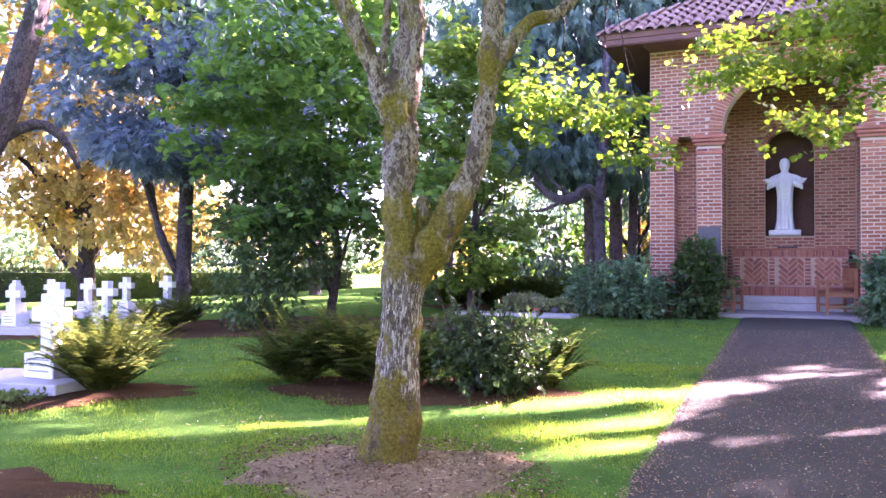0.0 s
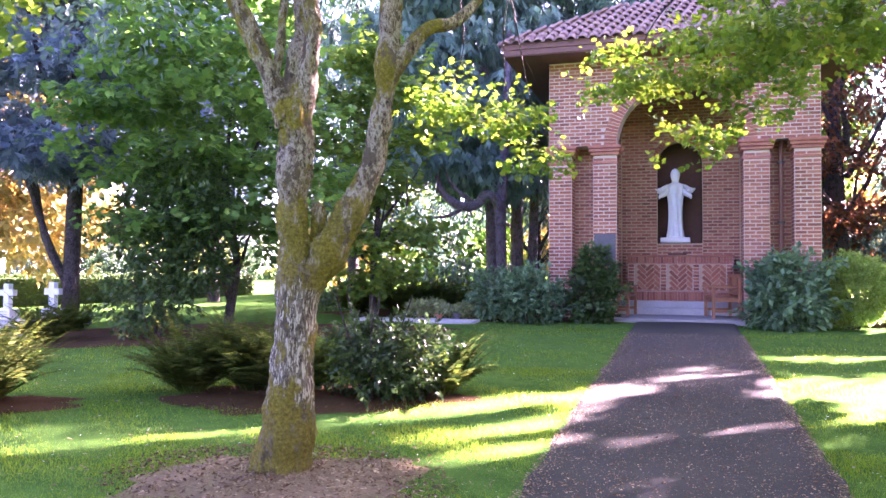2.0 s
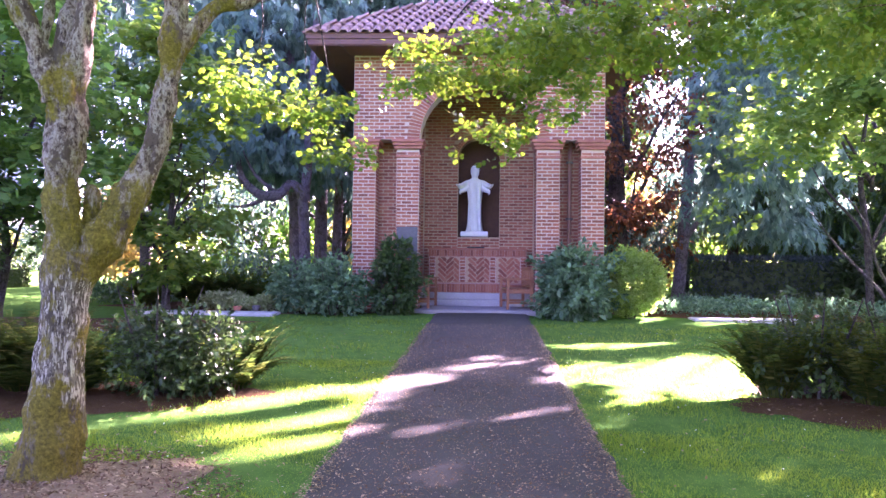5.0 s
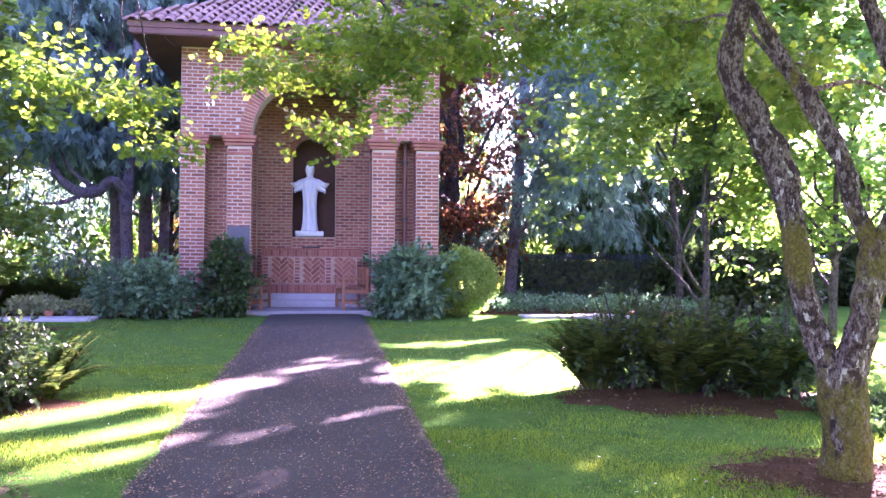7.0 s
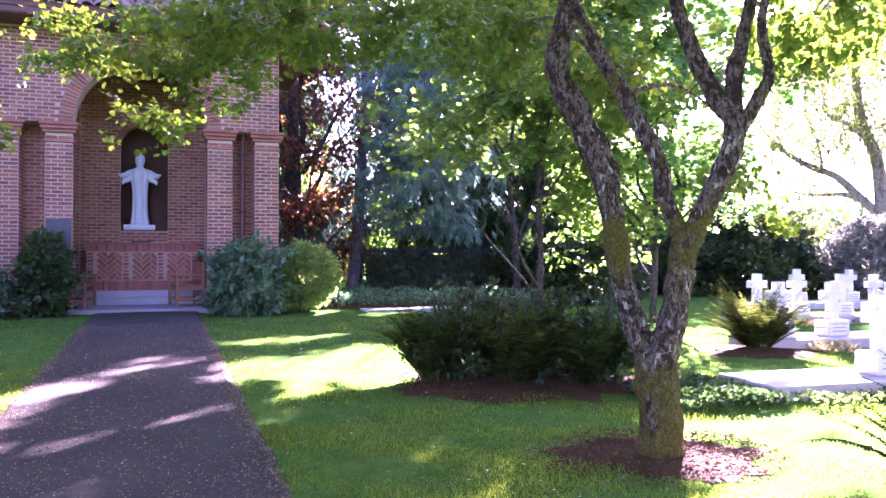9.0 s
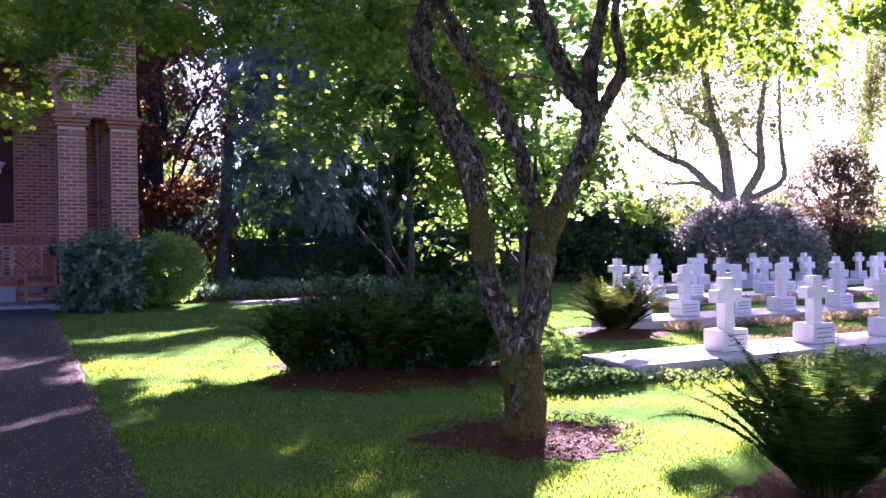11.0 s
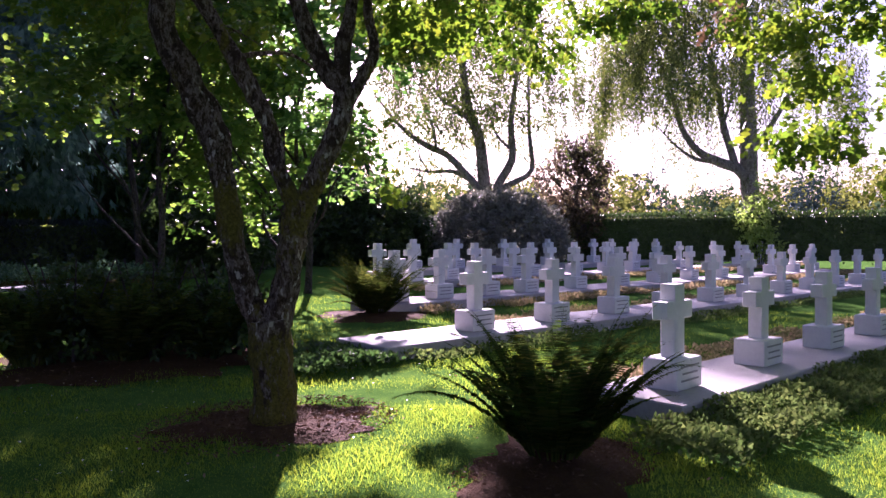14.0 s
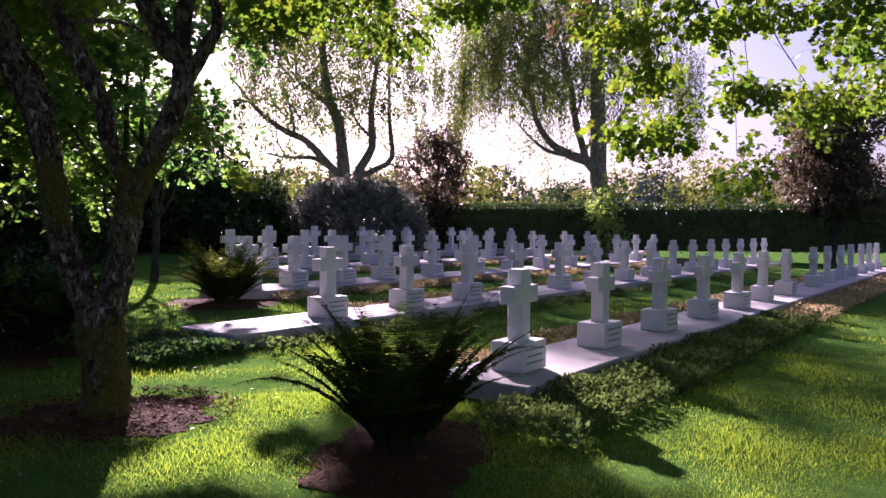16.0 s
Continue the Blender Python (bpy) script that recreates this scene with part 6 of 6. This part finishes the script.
cover("pale heather before a grave slab", 11.0, 33.0, 12.0, 12.5, 9000, 0.07, 0.14, L_HEATH, 88, 0.3)
cover("pale leafy ground cover beside the chapel", -5.6, -3.4, 15.75, 16.6, 3600, 0.1, 0.38, L_PALE, 89)
cover("dark leafy ground cover under the conifers", -9.5, -2.9, 17.4, 20.0, 7000, 0.11, 0.6, L_DARK, 90)
cover("grey-green ground cover beside the boxwood", 3.6, 9.0, 17.3, 19.5, 6000, 0.09, 0.4, L_RHODO, 91, 0.6)
cover("dark leafy ground cover by the west graves", -9.0, -6.2, 4.4, 5.2, 2500, 0.06, 0.15, L_COVER, 92)
# dry leaves on the path and in the soil, daisies in the lawn
g = np.random.default_rng(93)
n = 38000
x, y = g.uniform(PATH_L, PATH_R, n), -5.8 + 20.0 * g.random(n) ** 1.35
x = np.where(g.random(n) < 0.35, np.where(g.random(n) < 0.5, PATH_L + np.abs(g.normal(size=n)) * 0.08, PATH_R - np.abs(g.normal(size=n)) * 0.08), x)
me = leaves("dry_leaf_litter", L_DRY, np.stack([x, y, gz(x * 0, y) + 0.05], 1), np.stack([g.normal(size=n), g.normal(size=n), g.normal(size=n) * 0.2], 1), g.uniform(0.009, 0.024, n), "oval", roll=0.2, seed=94)
n = 26000
x2, y2 = g.uniform(PATH_L, PATH_R, n), -5.8 + 18.0 * g.random(n) ** 1.2
mull = leaves("leaf_mould", L_MULCH, np.stack([x2, y2, gz(x2 * 0, y2) + 0.046], 1), np.stack([g.normal(size=n), g.normal(size=n), g.normal(size=n) * 0.15], 1), g.uniform(0.01, 0.026, n), "oval", roll=0.2, seed=98)
tagged(part("leaf_mould", mull, L_MULCH), "brown crumbled leaves on the path", "leaf litter", kind="stuff")
tagged(part("dry_leaf_litter", me, L_DRY), "small dry tan leaves scattered on the path", "leaf litter", kind="stuff")
n = 2600
r, a = np.abs(g.normal(size=n)) * 0.75, g.uniform(0, 6.283, n)
x, y = -2.35 + 1.15 * r * np.cos(a), 4.55 + 0.8 * r * np.sin(a)
me = leaves("tree_litter", L_DRY, np.stack([x, y, gz(x, y) + 0.035 + 0.03 * np.clip(1 - r, 0, 1)], 1), np.stack([g.normal(size=n), g.normal(size=n), g.normal(size=n) * 0.2], 1), g.uniform(0.02, 0.05, n), "leaflet", roll=0.3, seed=99)
tagged(part("tree_litter", me, L_DRY), "tan leaf litter round the mossy tree", "leaf litter", kind="stuff")
n = 900
x, y = g.uniform(-7, 6, n), g.uniform(2, 13, n)
x, y = x[~blocked(x, y)], y[~blocked(x, y)]
me = leaves("fallen_leaves", L_DRY, np.stack([x, y, gz(x, y) + 0.04], 1), np.stack([g.normal(size=len(x)), g.normal(size=len(x)), 0.3 * g.normal(size=len(x))], 1), 0.03, "oval", roll=0.4, seed=97)
tagged(part("fallen_leaves", me, L_DRY), "dry tan leaves fallen on the lawn", "leaf litter", kind="stuff")
x, y, z_ = [], [], []
for cx, cy, rx, ry, q in ((-2.4, 4.55, 1.15, 0.85, 3200), (3.55, 4.9, 0.95, 0.72, 2600), (-3.5, 7.0, 1.6, 0.9, 600), (3.9, 7.3, 1.5, 0.7, 500), (4.2, 2.95, 0.8, 0.45, 700)):
    r, a = np.sqrt(g.random(q)), g.uniform(0, 6.283, q)
    x.append(cx + rx * r * np.cos(a))
    y.append(cy + ry * r * np.sin(a))
    z_.append(0.012 + 0.05 * (1 - r ** 2))
x, y, z_ = map(np.concatenate, (x, y, z_))
n = len(x)
me = leaves("mulch_chips", L_MULCH, np.stack([x, y, gz(x, y) + z_ + 0.012], 1), np.stack([g.normal(size=n), g.normal(size=n), g.normal(size=n) * 0.35], 1), g.uniform(0.015, 0.045, n), "pinna", roll=0.6, seed=95)
tagged(part("mulch_chips", me, L_MULCH), "dry bark chips and leaves on bare soil", "mulch", kind="stuff")
n = 500
x, y = g.uniform(-7, 6, n), g.uniform(4, 14, n)
k = ~blocked(x, y)
x, y = x[k], y[k]
me = leaves("daisies", PETAL, np.stack([x, y, gz(x, y) + 0.05], 1), np.stack([g.normal(size=len(x)), g.normal(size=len(x)), 0.2 + 0 * x], 1), 0.022, "oval", roll=0.1, seed=96)
tagged(part("daisies", me, PETAL), "tiny white daisies in the lawn", "flowers", kind="stuff")

# ---------------------------------------------------------------- brickwork and tiles, piece by piece
def face_bricks(x0, x1, z0, z1, y, seed, keep=None):
    """Running courses on a wall face that looks towards -y."""
    rr = random.Random(seed)
    out = []
    k = 0
    z = z0
    while z + 0.05 < z1:
        x = x0 - (0.11 if k % 2 else 0.0)
        while x < x1 - 0.02:
            w = 0.21
            if x1 - x - w < 0.075:
                w = x1 - x
            a, b = max(x, x0) + 0.006, min(x + w, x1) - 0.006
            if b - a > 0.04:
                d = 0.008 + rr.uniform(0, 0.004)
                if keep is None or keep((a + b) / 2, z + 0.028, b - a):
                    out.append((a, b, y - d, y, z, z + COURSE - 0.021))
            x += w + 0.011
        z += COURSE
        k += 1
    return out


rest = []
for i, (a, b) in enumerate(PIERS):
    bs = face_bricks(a + 0.003, b - 0.003, GZ + 0.02, CAP - 0.39, 0.0, i) + face_bricks(a + 0.003, b - 0.003, CAP - 0.32, CAP - 0.21, 0.0, i + 9)
    if i in (1, 2):
        shared = {}
        for x0, x1, y0, y1, z0, z1 in bs:
            w = round(x1 - x0, 3)
            if w not in shared:
                shared[w] = bricks_mesh([(-w / 2, w / 2, -0.01, 0, 0, COURSE - 0.021)])
            ob = new("brick", shared[w])
            ob.parent = piers[i]
            ob.location = ((x0 + x1) / 2, y1 - random.uniform(0, 0.003), z0)
    else:
        rest += bs
out_of_arch = lambda x, z, w: (max(0, abs(x) - w / 2)) ** 2 + (z - CAP) ** 2 > 1.4 ** 2 or z < CAP
rest += face_bricks(-HALF + 0.003, HALF - 0.003, CAP + 0.01, EAVE - 0.02, 0.0, 31, out_of_arch)
# inner faces
for x0, x1 in ((-2.23, -1.62), (-1.3, -0.505), (0.505, 1.3), (1.62, 2.23)):
    rest += face_bricks(x0, x1, FZ, GZ + 3.55, BACK, 32)
rest += face_bricks(-0.5, 0.5, FZ + 0.99, GZ + 1.68, BACK, 35)
rest += face_bricks(-2.23, 2.23, GZ + 3.56, EAVE - 0.05, BACK, 36, lambda x, z, w: (max(0, abs(x) - w / 2)) ** 2 + (z - GZ - 3.55) ** 2 > 0.56 ** 2 and not 1.3 < abs(x) < 1.62)
for a, b in ((-1.62, -1.3), (1.3, 1.62)):
    rest += face_bricks(a + 0.004, b - 0.004, FZ, EAVE - 0.05, BACK - 0.2, 33)
for a, b in ((-2.17, -1.72), (1.72, 2.17)):
    rest += face_bricks(a + 0.004, b - 0.004, GZ, CAP, 0.46, 34)
for a, sgn in ((-1.24, 1), (1.24, -1), (-2.17, 1), (2.17, -1), (-1.72, -1), (1.72, 1)):
    for y0, y1, z0, z1, yy, w0 in ((b[0], b[1], b[4], b[5], 0, 0) for b in face_bricks(0.01, 0.45 if abs(a) > 1.5 else 0.49, GZ + 0.02, CAP - 0.16, 0.0, 50)):
        rest.append((a, a + 0.008, y0, y1, z0, z1) if sgn > 0 else (a - 0.008, a, y0, y1, z0, z1))
for a, sgn in ((-HALF + 0.42, 1), (HALF - 0.42, -1)):
    for b in face_bricks(0.52, BACK - 0.01, FZ, EAVE - 0.05, 0.0, 51):
        rest.append((a, a + 0.008, b[0], b[1], b[4], b[5]) if sgn > 0 else (a - 0.008, a, b[0], b[1], b[4], b[5]))
tagged(part("brickwork", bricks_mesh(rest), BRICK, chapel), kind="stuff")


def voussoirs(r0, r1, n, y, zc, wall):
    """A ring of upright wedge bricks round an arch, each a piece of its own."""
    bm = bmesh.new()
    h = 0.4 * math.pi / n
    q = [(r * math.cos(a), r * math.sin(a)) for r, a in ((r0, -h), (r1, -h), (r1, h), (r0, h))]
    top = [bm.verts.new((x, -0.014, z)) for x, z in q]
    bot = [bm.verts.new((x, 0.02, z)) for x, z in q]
    bm.faces.new(top)
    for i in range(4):
        bm.faces.new((top[i], bot[i], bot[(i + 1) % 4], top[(i + 1) % 4]))
    bmesh.ops.recalc_face_normals(bm, faces=bm.faces)
    me = mesh_of("arch_brick", bm)
    me.materials.append(BRICK)
    for k in range(n):
        ob = new("arch_brick", me)
        ob.parent = wall
        ob.matrix_basis = pose(0, y - random.uniform(0, 0.004), zc, 0, -180 * (k + 0.5) / n, 0)


voussoirs(1.242, 1.5, 62, 0.0, CAP, front_wall)
voussoirs(0.502, 0.62, 30, BACK, GZ + 3.55, back_wall)


def tile_mesh():
    bm = bmesh.new()
    n = 6
    for (y0, r0), (y1, r1) in (((0.0, 0.1), (0.4, 0.085)),):
        a = [bm.verts.new((r0 * math.cos(math.pi * k / n), y0, r0 * math.sin(math.pi * k / n) * 0.8)) for k in range(n + 1)]
        b = [bm.verts.new((r1 * math.cos(math.pi * k / n), y1, r1 * math.sin(math.pi * k / n) * 0.8)) for k in range(n + 1)]
        c = [bm.verts.new((0.8 * r0 * math.cos(math.pi * k / n), y0, 0.8 * r0 * math.sin(math.pi * k / n) * 0.7)) for k in range(n + 1)]
        for k in range(n):
            bm.faces.new((a[k + 1], a[k], b[k], b[k + 1]))
            bm.faces.new((a[k], a[k + 1], c[k + 1], c[k]))
    me = mesh_of("roof_tile", bm)
    me.materials.append(TILE)
    me.polygons.foreach_set("use_smooth", [True] * len(me.polygons))
    return me


tile = tile_mesh()
run = RYM - RY0
pitch_ = math.atan2(RH, run)
slope = math.hypot(run, RH)
for r in range(9):
    s_ = r * 0.33 - 0.05
    f = max(s_, 0) / slope
    x = RX0 + RE * f + 0.12
    while x < RX1 - RE * f - 0.08:
        ob = new("roof_tile", tile)
        ob.parent = roof
        ob.matrix_basis = pose(x + random.uniform(-0.008, 0.008), RY0 + run * s_ / slope, RZ + RH * s_ / slope + 0.012, math.degrees(pitch_) - 3 + random.uniform(-0.8, 0.8), 0, random.uniform(-1.5, 1.5))
        x += 0.225
pitch2 = math.atan2(RH, RE)
slope2 = math.hypot(RE, RH)
for side in (-1, 1):
    for r in range(8):
        s_ = r * 0.33 - 0.05
        f = max(s_, 0) / slope2
        y = RY0 + run * f + 0.12
        while y < RY1 - run * f - 0.08 and (side < 0 or y < 1.5):
            ob = new("roof_tile", tile)
            ob.parent = roof
            xx = (RX0 + RE * s_ / slope2) if side < 0 else (RX1 - RE * s_ / slope2)
            ob.matrix_basis = pose(xx, y, RZ + RH * s_ / slope2 + 0.012, 0, 0, 90 * side) @ pose(0, 0, 0, math.degrees(pitch2) - 3, 0, 0)
            y += 0.225
